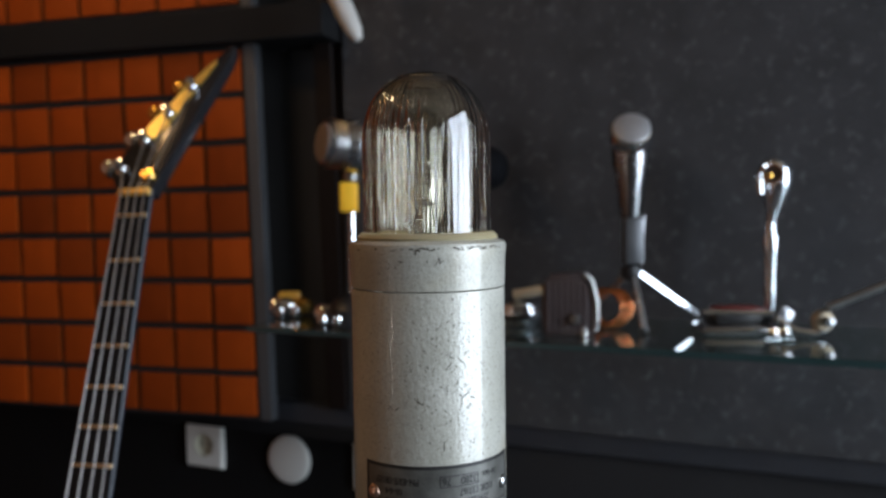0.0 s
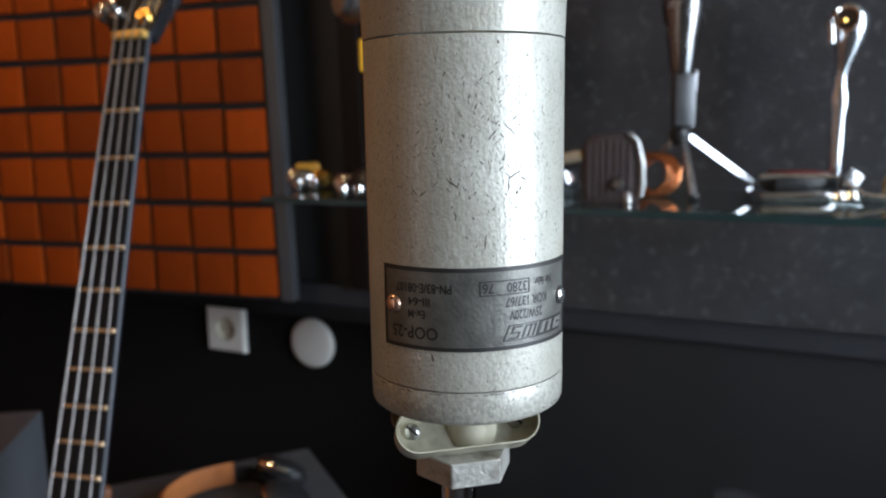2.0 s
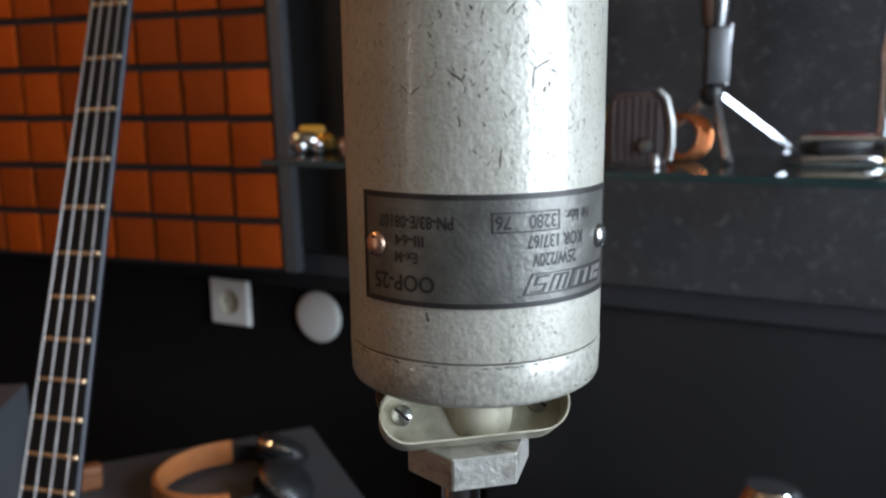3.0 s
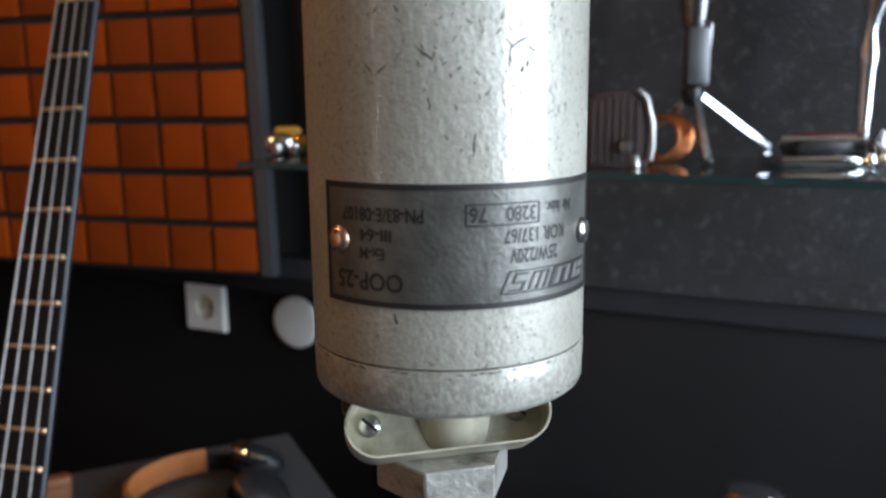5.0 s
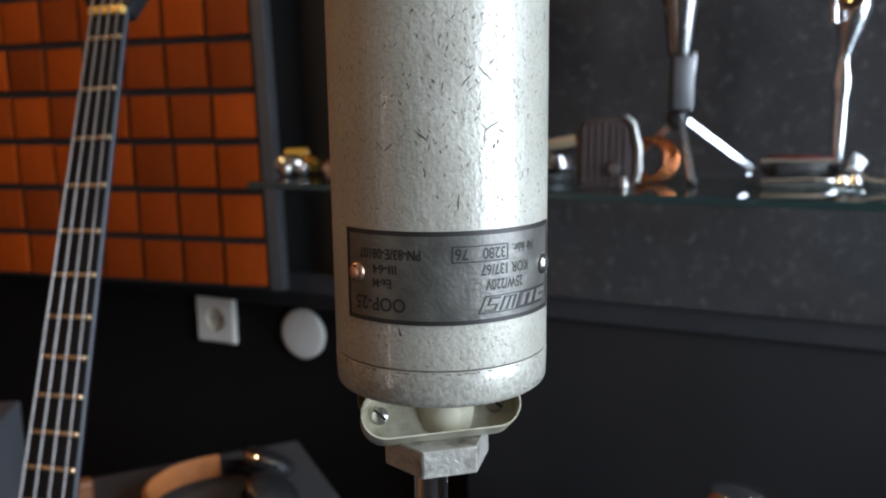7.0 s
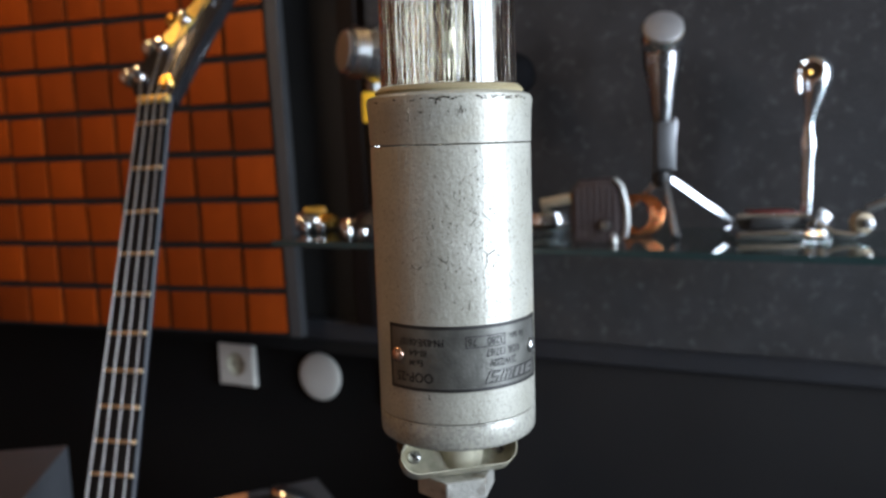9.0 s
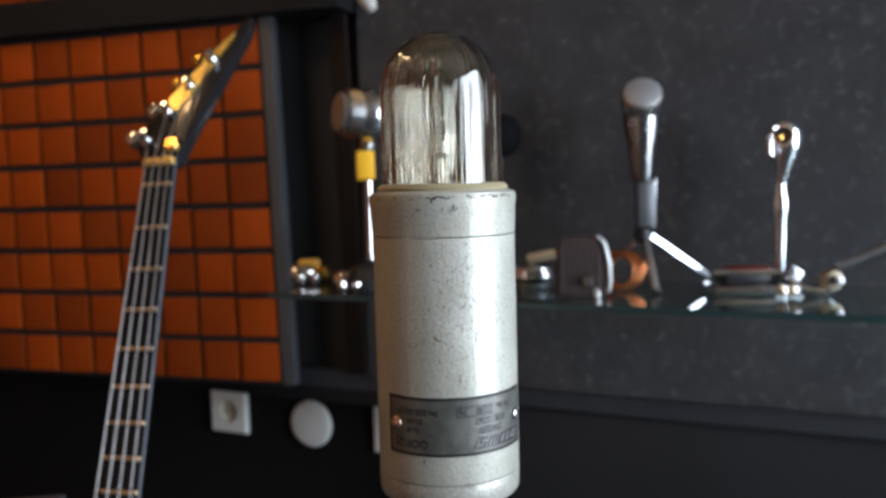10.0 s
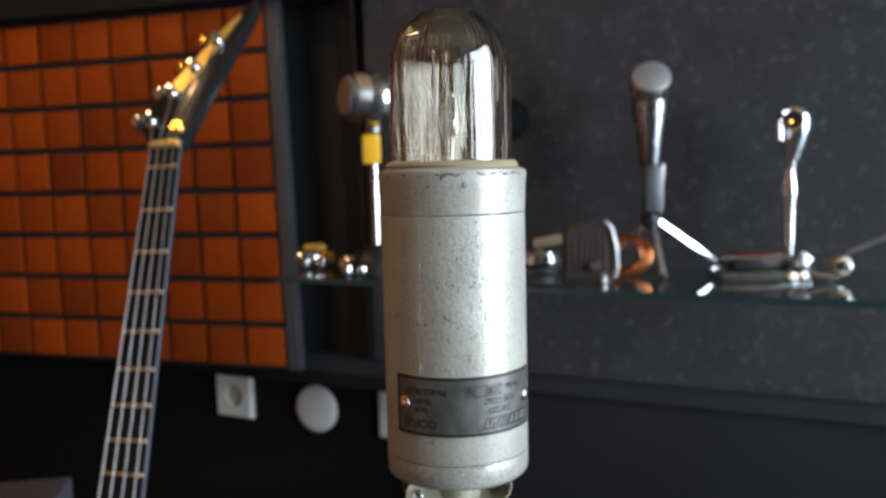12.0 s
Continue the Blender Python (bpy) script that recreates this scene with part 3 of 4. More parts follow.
CHIP = material("bare_dark_metal", (0.065, 0.055, 0.042), 0.6, 0.2, vary=0.5, scale=500)
marks = bmesh.new()
for _ in range(380):
    marks = join(marks, sliver(radians(rng.choice((rng.gauss(28, 22), rng.uniform(-75, 85)))), rng.choice((rng.gauss(1.232, 0.014), rng.uniform(1.198, 1.262))), rng.uniform(0.0004, 0.0020), rng.uniform(0.00004, 0.00012), rng.uniform(-0.9, 0.9), R))
for ang, z, long, wide, turn in ((11, 1.2035, 0.0052, 0.00016, 0.1), (24, 1.2210, 0.0060, 0.00016, 0.12), (28, 1.2240, 0.0055, 0.00018, 1.05), (33, 1.2225, 0.0040, 0.00016, -1.1), (29, 1.2185, 0.0018, 0.0004, 0.4), (31, 1.2195, 0.0016, 0.0004, 0.2), (-6, 1.2215, 0.0050, 0.00016, -0.9), (-22, 1.2185, 0.0035, 0.00014, 0.9), (-27, 1.2190, 0.0030, 0.00014, -0.8), (15, 1.2360, 0.004, 0.00018, 0.7), (25, 1.2375, 0.006, 0.00014, -0.8)):
    marks = join(marks, sliver(radians(ang), z, long, wide, turn, R))
part("scratch_wear", marks, CHIP, body, "dark chips and scratches")
edge_marks = bmesh.new()
for _ in range(46):
    a = radians(rng.choice((rng.gauss(-4, 9), rng.gauss(38, 12), rng.gauss(38, 12), rng.uniform(-85, 85))))
    edge_marks = join(edge_marks, sliver(a, 1.2838 + rng.uniform(-0.0009, 0.0004), rng.uniform(0.0008, 0.0030), rng.uniform(0.00012, 0.0004), radians(90) + rng.uniform(-0.4, 0.4), R + 0.00102))
for _ in range(22):
    edge_marks = join(edge_marks, sliver(radians(rng.uniform(-70, 80)), rng.uniform(1.2685, 1.2815), rng.uniform(0.0006, 0.0022), rng.uniform(0.00006, 0.00018), rng.uniform(-0.9, 0.9), R + 0.00075))
for ang, z in ((-7, 1.2820), (9, 1.2795), (10, 1.2783)):
    edge_marks = join(edge_marks, sliver(radians(ang), z, 0.0020, 0.00035, 0.2, R + 0.0009))
part("rim_wear", edge_marks, CHIP, body, "chipped enamel along the upper rim")
foot_marks = bmesh.new()
for _ in range(34):
    foot_marks = join(foot_marks, sliver(radians(rng.uniform(-85, 85)), rng.choice((1.1466, 1.1546, 1.1546)) + rng.uniform(-0.00015, 0.00015), rng.uniform(0.0004, 0.0022), rng.uniform(0.00005, 0.00018), radians(90) + rng.uniform(-0.25, 0.25), R + 0.0001))
for _ in range(50):
    foot_marks = join(foot_marks, sliver(radians(rng.uniform(-85, 85)), rng.uniform(1.1485, 1.1665), rng.uniform(0.0003, 0.0012), rng.uniform(0.00005, 0.00014), rng.uniform(-0.9, 0.9), R + 0.0001))
part("foot_wear", foot_marks, CHIP, body, "chips and dark scuffs round the foot")

# the clamp below: a shallow oval tray with two screws, a collar and a hexagon nut
TRAY = Matrix.Translation(AX + Vector((-0.0002, -0.0135, 1.1362))) @ Matrix.Rotation(radians(9), 4, "Z") @ Matrix.Rotation(radians(-32), 4, "X") @ Matrix.Rotation(radians(-3), 4, "Y")
part("collar", at_axis([(0, 1.126), (0.0125, 1.126), (0.0125, 1.1433), (0, 1.1433)], 48), DULL_STEEL, lamp)


def tray_mesh():
    bm = bmesh.new()
    outer, inner = stadium(0.0492, 0.0156), stadium(0.0482, 0.0146)
    n = len(outer)
    rings = []
    for line, y in ((outer, 0.0060), (outer, -0.0060), (inner, -0.0060), (inner, 0.0035)):
        rings.append([bm.verts.new((x, y, z)) for x, z in line])
    for a, b in zip(rings, rings[1:]):
        for k in range(n):
            bm.faces.new((a[k], a[(k + 1) % n], b[(k + 1) % n], b[k]))
    bm.faces.new(rings[0])
    bm.faces.new(rings[-1])
    bm.transform(TRAY)
    return bm


TRAY_METAL = material("tarnished_cream_metal", (0.58, 0.55, 0.43), 0.30, 0.25, vary=0.15, scale=120, bump=0.00012, bump_scale=300, stain=(0.30, 0.29, 0.20), stain_scale=90, stain_at=(0.48, 0.66))
tray = part("clamp_tray", tray_mesh(), TRAY_METAL, lamp, "oval clamp tray of tarnished cream-coloured metal")
# dark brown oval plate set behind and above the tray
REAR = Matrix.Translation((-0.0016, 0.0085, 0.0036)) @ TRAY
rear = prism(stadium(0.0500, 0.0160), 0.004, 0.0008)
rear.transform(REAR)
part("rear_clamp", rear, material("dark_brown_metal", (0.16, 0.105, 0.055), 0.4, 0.6, vary=0.3, scale=150), lamp, "dark brown plate behind the clamp tray")
boss = lathe([(0, 1.1295), (0.0088, 1.1295), (0.0092, 1.1305), (0.0092, 1.1427), (0, 1.1427)], AX + Vector((0.0012, -0.0070, 0)), 40)
part("clamp_boss", boss, TRAY_METAL, tray)
for x in (-0.0185, 0.0180):
    screw = part("screw", turned([(0, 0.0016), (0.0018, 0.0014), (0.0027, 0.0005), (0.0028, -0.001)], TRAY @ Vector((x, 0.0030, 0.0012)), TRAY @ Vector((x, -0.01, 0.0012)), 24), STEEL, tray, "slotted steel screw")
    part("slot", rod(TRAY @ Vector((x - 0.0017, 0.0013, 0.0029)), TRAY @ Vector((x + 0.0017, 0.0013, -0.0005)), 0.0004, steps=6), PLATE_BLACK, screw)
nut = bmesh.new()
NUT = Matrix.Translation(AX + Vector((-0.0014, -0.006, 1.1178))) @ Matrix.Rotation(radians(12), 4, "Z")
outline = [(0.0172 * math.cos(radians(60 * k + 5)), 0.0172 * math.sin(radians(60 * k + 5))) for k in range(6)]
low = [nut.verts.new(NUT @ Vector((x, y, 0))) for x, y in outline]
high = [nut.verts.new(NUT @ Vector((x, y, 0.0088))) for x, y in outline]
nut.faces.new(low[::-1])
nut.faces.new(high)
for k in range(6):
    nut.faces.new((low[k], low[(k + 1) % 6], high[(k + 1) % 6], high[k]))
bmesh.ops.bevel(nut, geom=nut.edges[:], offset=0.0004, segments=1, affect="EDGES")
part("hexagon_nut", nut, DULL_STEEL, lamp, "dull steel hexagon nut", 10)


# ---- bass guitar ----
UP = Vector((0.0584, 0.3492, 1.0)).normalized()
flat = Vector((-0.25, -0.97, 0.0))
FACE = (flat - UP * flat.dot(UP)).normalized()
ACROSS = UP.cross(FACE).normalized()
if ACROSS.x < 0:
    ACROSS = -ACROSS
RIGHT0 = Vector((-0.3180, 0.874, 1.2966))
BASS = Matrix.Translation(RIGHT0) @ Matrix(((ACROSS.x, -FACE.x, UP.x, 0), (ACROSS.y, -FACE.y, UP.y, 0), (ACROSS.z, -FACE.z, UP.z, 0), (0, 0, 0, 1)))
SCALE = 0.8827
bass = thing("bass_guitar", (BASS @ Vector((-0.02, 0.02, -0.95))), "black lacquered four-string bass guitar with golden head, leaning upright", "bass guitar")


def neck_width(s):
    return 0.0365 + 0.0165 * s / 0.45


def neck_part(y0, y1, bulge):
    """The neck or fingerboard from the nut down: x from the right edge to the left, s along it."""
    bm = bmesh.new()
    rows = []
    for k in range(9):
        s = -0.030 + 0.630 * k / 8
        w = neck_width(max(s, 0))
        off = (w - 0.0365) / 2
        line = [(off, y0), (off, y1)] if not bulge else [(off, y0), (off - 0.004, y0 + 0.005), (off - w * 0.30, y1), (off - w * 0.70, y1), (off - w + 0.004, y0 + 0.005)]
        line += [(off - w, y1), (off - w, y0)] if not bulge else [(off - w, y0)]
        rows.append([bm.verts.new(BASS @ Vector((x, y, -s))) for x, y in line])
    n = len(rows[0])
    for a, b in zip(rows, rows[1:]):
        for j in range(n):
            bm.faces.new((a[j], a[(j + 1) % n], b[(j + 1) % n], b[j]))
    bm.faces.new(rows[0])
    bm.faces.new(rows[-1])
    return bm


part("neck", neck_part(0.0061, 0.019, True), LACQUER, bass, "black lacquered neck", 50)
part("fingerboard", neck_part(0.0, 0.006, False), EBONY, bass, "dark ebony fingerboard")
# rod added to catch the window as a line; its blue imitates reflected sky
side = [BASS @ Vector(((neck_width(max(q, 0)) - 0.0365) / 2 - 0.0016, 0.0042, -q)) for q in (-0.030, 0.0, 0.15, 0.30, 0.45, 0.60)]
part("edge_binding", tube(side, 0.0034, 16), material("bluish_black_edge", (0.014, 0.016, 0.024), 0.38, vary=0.2), bass, "rounded neck edge, its blue tint imitating reflected sky")
for k in range(0, 17):
    s = SCALE * (1 - 2 ** (-k / 12))
    w = neck_width(s)
    off = (w - 0.0365) / 2
    wire = rod(BASS @ Vector((off - 0.0004, -0.0002, -s)), BASS @ Vector((off - w + 0.0004, -0.0003, -s)), 0.0017, steps=10, cap=0.0005)
    ball = lathe([(0, -0.0026), (0.0018, -0.0019), (0.0026, 0), (0.0018, 0.0019), (0, 0.0026)], BASS @ Vector((off - 0.0022, -0.0003, -s)), 12)
    part("fret", join(wire, ball), FRET, bass)
part("nut", box((-0.0372, -0.0042, 0.0225), (0.0005, 0.006, 0.0300), 0.001, BASS), material("satin_brass", (0.90, 0.58, 0.16), 0.5, 0.8, vary=0.12), bass, "brass nut")

# head: bent back from the neck, long and narrow, with golden face plates
HEAD = BASS @ Matrix.Translation((0, 0.004, 0.030)) @ Matrix.Rotation(radians(-25), 4, "X")
outline = [(0.0, 0.0), (0.001, 0.04), (0.004, 0.11), (0.011, 0.235), (0.008, 0.264), (0.001, 0.262), (-0.013, 0.225), (-0.032, 0.178), (-0.050, 0.122), (-0.064, 0.060), (-0.066, 0.030), (-0.052, 0.010), (-0.0375, 0.0)]
head = prism(outline, 0.016, 0.0015)
head.transform(HEAD)
headstock = part("headstock", head, LACQUER, bass, "black lacquered headstock")
# dark patches put the gold's uneven reflections into its colour
GOLD = material("golden_varnish", (0.92, 0.64, 0.20), 0.32, 0.9, vary=0.3, scale=40, stain=(0.16, 0.08, 0.02), stain_scale=42, stain_at=(0.60, 0.70))
plate = prism([(-0.027, 0.100), (-0.015, 0.160), (-0.003, 0.225), (-0.006, 0.234), (-0.016, 0.214), (-0.031, 0.172), (-0.049, 0.118), (-0.056, 0.090), (-0.036, 0.084)], 0.0012, 0.0)
plate.transform(HEAD @ Matrix.Translation((0, -0.0013, 0)))
part("face_plate", plate, GOLD, headstock, "golden varnished face of the head")
POSTS = ((-0.052, 0.034), (-0.043, 0.082), (-0.031, 0.128), (-0.018, 0.177))
for x, z in POSTS:
    tuner = part("tuner", turned([(0.0078, 0), (0.0078, 0.002), (0.0056, 0.004), (0.0048, 0.010), (0.0062, 0.0135), (0.0045, 0.0155), (0, 0.016)], HEAD @ Vector((x, 0, z)), HEAD @ Vector((x, -1, z)), 24), CHROME, headstock, "chrome tuning machine")
    button = turned([(0, 0), (0.005, 0.001), (0.0105, 0.006), (0.0120, 0.014), (0.0090, 0.022), (0, 0.023)], HEAD @ Vector((x - 0.016, 0.012, z + 0.010)), HEAD @ Vector((x - 0.040, 0.008, z + 0.022)), 20)
    part("button", button, CHROME if z < 0.1 else BRASS, tuner)
    part("shaft", rod(HEAD @ Vector((x, 0.012, z)), HEAD @ Vector((x - 0.018, 0.012, z + 0.010)), 0.003), CHROME, tuner)
part("string_guide", turned([(0.0095, 0), (0.0095, 0.005), (0.0075, 0.0075), (0.0022, 0.0075), (0.0020, 0.0055), (0, 0.0055)], HEAD @ Vector((-0.012, -0.0005, 0.020)), HEAD @ Vector((-0.012, -1, 0.020)), 28), BRASS, headstock, "round brass string guide")
for k in range(4):
    x0 = -0.0325 + 0.0096 * k
    s = 0.62
    x1 = -0.0185 + (k - 1.5) * 0.0168
    r = (0.0012, 0.0011, 0.0010, 0.0009)[k]
    px, pz = POSTS[k]
    line = [HEAD @ Vector((px + 0.004, -0.008, pz)), BASS @ Vector((x0, -0.0046, 0.0265)), BASS @ Vector((x0 + (x1 - x0) * 0.5, -0.0050, -s / 2)), BASS @ Vector((x1, -0.0065, -s))]
    part("string", tube(line, r, 8), STRING, bass)
# body, resting on the floor
outline = [(0.16 * math.cos(a) * (1 + 0.18 * math.cos(2 * a)) - 0.02, 0.25 * math.sin(a) - 0.72) for a in [2 * math.pi * k / 40 for k in range(40)]]
shell = prism(outline, 0.04, 0.006)
shell.transform(BASS @ Matrix.Translation((0, 0.004, 0)))
part("body", shell, LACQUER, bass, "black lacquered body")
part("bridge", box((-0.062, -0.010, -0.845), (0.022, 0.004, -0.79), 0.002, BASS), BRASS, bass)
foot = BASS @ Vector((-0.02, 0.02, -0.97))
stand = thing("guitar_stand", (foot.x, foot.y, 0), "plain black stand that carries the bass guitar", "stand")
part("column", rod((foot.x, foot.y + 0.05, 0.0), (foot.x, foot.y + 0.05, foot.z + 0.25), 0.012), BLACK, stand)
part("cradle", box((foot.x - 0.12, foot.y - 0.05, foot.z - 0.03), (foot.x + 0.12, foot.y + 0.08, foot.z + 0.004), 0.006), BLACK, stand)
for a in (0.5, 2.6, 4.7):
    part("leg", rod((foot.x, foot.y + 0.05, 0.10), (foot.x + 0.2 * math.cos(a), foot.y + 0.05 + 0.2 * math.sin(a), 0.009), 0.009), BLACK, stand)


# ---- sockets on the lower wall ----
def holed_plate(half_w, half_h, r, depth, m):
    """A rectangular plate, eased at the rim, with a round hole through it; its face looks to -y."""
    bm = bmesh.new()
    n = 48
    rings = []
    for y, grow, hole in ((0.0, 0.0, False), (-depth + 0.003, 0.0, False), (-depth, -0.003, False), (-depth, 0.0, True), (0.0, 0.0, True)):
        ring = []
        for k in range(n):
            a = 2 * math.pi * k / n
            c, s_ = math.cos(a), math.sin(a)
            if hole:
                ring.append(bm.verts.new((r * c, y, r * s_)))
            else:
                t = min((half_w + grow) / max(abs(c), 1e-6), (half_h + grow) / max(abs(s_), 1e-6))
                ring.append(bm.verts.new((t * c, y, t * s_)))
        rings.append(ring)
    for a, b in zip(rings, rings[1:]):
        for k in range(n):
            bm.faces.new((a[k], a[(k + 1) % n], b[(k + 1) % n], b[k]))
    bm.transform(m)
    return bm


def wall_socket(u, z):
    base = on_wall(u, 0.355, z)
    s = thing("wall_socket", base, "white square power socket on the black wall", "socket")
    M = WALL @ Matrix.Translation((u, 0.355, z)) @ Matrix.Scale(1.057, 4)
    part("cover", holed_plate(0.042, 0.042, 0.0225, 0.010, M), WHITE, s)
    well = lathe([(0.0, 0.002), (0.0195, 0.002), (0.0205, 0.0095), (0.0224, 0.0100), (0.0224, 0.0)], steps=40)
    well.transform(M @ Matrix.Rotation(radians(90), 4, "X"))
    part("insert", well, CREAM, s, "recessed cream socket insert")
    for x in (-0.0095, 0.0095):
        part("pin_hole", rod(M @ Vector((x, -0.0015, 0)), M @ Vector((x, -0.0027, 0)), 0.0026, steps=12), BLACK, s)
    return s


wall_socket(-0.383, 0.836)
wall_socket(0.000, 0.833)
disc_base = on_wall(-0.187, 0.355, 0.8275)
disc = thing("blank_cover", disc_base, "white round blank cover plate on the black wall", "cover plate")
part("cover", turned([(0.0464, 0), (0.0464, 0.0045), (0.0438, 0.008), (0.038, 0.0095), (0, 0.0098)], disc_base, on_wall(-0.187, 0.0, 0.8275), 56), WHITE, disc)


# ---- glass shelf and what stands on it ----
shelf = thing("glass_shelf", on_wall(0.5, 0.13, 1.130), "thin green-edged glass shelf on the felt wall", "shelf")
pane = part("pane", wall_box(-0.012, 1.4, 0.0, 0.257, 1.130, 1.138, 0.0008), SHELF_GLASS, shelf, "", 20)
pane.visible_shadow = False
part("polished_edge", wall_box(-0.012, 1.4, -0.0022, -0.0002, 1.1302, 1.1378, 0.0008), EDGE_GLASS, shelf, "teal polished front edge", 20)
for u in (0.08, 0.62, 1.2):
    part("bracket", wall_box(u - 0.012, u + 0.012, 0.225, 0.2595, 1.118, 1.1295, 0.002), STEEL, shelf)
TOP = 1.1382


def flat_bar(a, b, wide, thick):
    """A flat bar with eased edges from a to b, its broad side towards -y."""
    a, b = Vector(a), Vector(b)
    along = (b - a).normalized()
    out = Vector((0.25, -0.95, 0.10))
    out = (out - along * out.dot(along)).normalized()
    across = along.cross(out)
    m = Matrix.Translation(a) @ Matrix(((across.x, out.x, along.x, 0), (across.y, out.y, along.y, 0), (across.z, out.z, along.z, 0), (0, 0, 0, 1)))
    return box((-wide / 2, -thick / 2, 0), (wide / 2, thick / 2, (b - a).length), 0.0012, m)


def swelling(spine, steps=32):
    """A closed form of level rings along a spine of (x, y, z, radius)."""
    bm = bmesh.new()
    rings = [[bm.verts.new((x + r * math.cos(2 * math.pi * k / steps), y + r * math.sin(2 * math.pi * k / steps), z)) for k in range(steps)] for x, y, z, r in spine]
    for a, b in zip(rings, rings[1:]):
        for k in range(steps):
            bm.faces.new((a[k], a[(k + 1) % steps], b[(k + 1) % steps], b[k]))
    bm.faces.new(rings[0][::-1])
    bm.faces.new(rings[-1])
    return bm


def tall_microphone(x, y):
    m = thing("tall_microphone", (x, y, TOP), "chrome microphone with a flared head on a folding table tripod", "microphone")
    j = Vector((x, y, 1.214))
    part("head", turned([(0, 0.018), (0.018, 0.0175), (0.026, 0.014), (0.0295, 0.006), (0.0295, -0.002), (0.0270, -0.010), (0.018, -0.022), (0, -0.024)], (x - 0.004, y - 0.006, 1.391), (x - 0.012, y - 0.066, 1.434)), CHROME, m, "round chrome head")
    part("cap_disc", turned([(0, 0.0188), (0.0225, 0.0186), (0.0245, 0.0172), (0.0245, 0.015), (0, 0.015)], (x - 0.004, y - 0.006, 1.391), (x - 0.012, y - 0.066, 1.434)), material("pale_grey_mesh", (0.34, 0.34, 0.35), 0.45, 0.5, vary=0.15, scale=200, bump=0.0004, bump_scale=700), m, "pale grey mesh disc")
    part("barrel", lathe([(0, 1.283), (0.0125, 1.283), (0.0145, 1.290), (0.0185, 1.325), (0.0245, 1.356), (0.0258, 1.378), (0.022, 1.388), (0, 1.390)], (x - 0.003, y, 0), 40), DARK_STEEL, m, "tapering dark steel barrel")
    part("collar", box((x - 0.0125, y - 0.012, 1.222), (x + 0.0125, y + 0.012, 1.2835), 0.003), material("pale_metal_collar", (0.125, 0.128, 0.135), 0.4, 0.7, vary=0.2), m, "flat pale metal collar")
    part("clip", rod((x + 0.0095, y - 0.006, 1.220), (x + 0.0125, y - 0.006, 1.288), 0.0032, cap=0.001), DARK_STEEL, m)
    part("joint", lathe([(0, -0.014), (0.009, -0.012), (0.013, -0.003), (0.012, 0.006), (0.006, 0.010), (0, 0.010)], (x - 0.003, y, 1.212)), BLACK, m, "black tripod joint")
    for dx, dy, z1 in ((0.092, 0.016, TOP + 0.012), (0.002, -0.055, TOP + 0.004), (-0.062, 0.035, TOP + 0.010)):
        leg = part("leg", flat_bar(j + Vector((dx * 0.08, dy * 0.1, -0.004)), (x + dx, y + dy, z1), 0.0088, 0.005), SATIN, m, "chrome tripod leg", 20)
        end = Vector((x + dx, y + dy, z1))
        part("rubber_foot", rod(end, end + Vector((dx * 0.06, dy * 0.06, -(z1 - TOP) + 0.001)), 0.006, 0.005, cap=0.001), BLACK, leg)


tall_microphone(0.249, 1.095)


def curved_microphone(x, y):
    m = thing("desk_microphone", (x, y, TOP), "chrome desk microphone with a hooked head on a low chrome base", "microphone")
    part("base", box((x - 0.095, y - 0.035, TOP), (x + 0.018, y + 0.035, TOP + 0.011), 0.004), CHROME, m, "low chrome base plate")
    part("housing", box((x - 0.078, y - 0.028, TOP + 0.011), (x - 0.004, y + 0.028, TOP + 0.026), 0.006), BLACK, m, "black base housing")
    part("grille", box((x - 0.070, y - 0.022, TOP + 0.0262), (x - 0.014, y + 0.022, TOP + 0.032), 0.003), RED, m, "dark red switch panel")
    part("rail", rod((x - 0.092, y - 0.02, TOP + 0.028), (x - 0.004, y - 0.026, TOP + 0.026), 0.0035, cap=0.001), CHROME, m)
    part("stem", lathe([(0, TOP + 0.028), (0.0065, TOP + 0.028), (0.008, 1.19), (0.0088, 1.235), (0.0108, 1.243), (0.0108, 1.256), (0.0080, 1.264), (0.0070, 1.275), (0, 1.275)], (x, y, 0)), SATIN, m, "chrome stem")
    spine = ((0.0000, 1.262, 0.0056), (0.0006, 1.276, 0.0060), (0.0020, 1.288, 0.0085), (0.0040, 1.300, 0.0125), (0.0058, 1.314, 0.0165), (0.0066, 1.328, 0.0195), (0.0062, 1.340, 0.0200), (0.0045, 1.350, 0.0170), (0.0030, 1.3565, 0.0115), (0.0020, 1.359, 0.004))
    part("head", swelling([(x + dx, y - dx * 0.3, z, r) for dx, z, r in spine]), SATIN, m, "hooded chrome head that tapers into its neck", 60)
    a, b = (x - 0.003, y - 0.017, 1.336), (x - 0.015, y - 0.035, 1.338)
    part("bezel", turned([(0.0112, 0.0), (0.0135, 0.0), (0.0135, 0.006), (0.0112, 0.006)], a, b, 32), CHROME, m)
    part("mouth_grille", turned([(0, 0.004), (0.0112, 0.003), (0.0112, 0.0), (0, 0.0)], a, b, 32), GRILLE, m, "dark mesh of the microphone's mouth")
    part("hook", tube([(x - 0.006, y - 0.012, 1.350), (x - 0.016, y - 0.014, 1.346), (x - 0.020, y - 0.014, 1.332), (x - 0.018, y - 0.014, 1.312)], 0.0042, 12), CHROME, m)
    part("badge", lathe([(0, 0), (0.005, 0), (0.005, 0.004), (0, 0.005)], (x - 0.012, y - 0.026, 1.332)), BRASS, m, "small brass badge")


curved_microphone(0.410, 1.040)


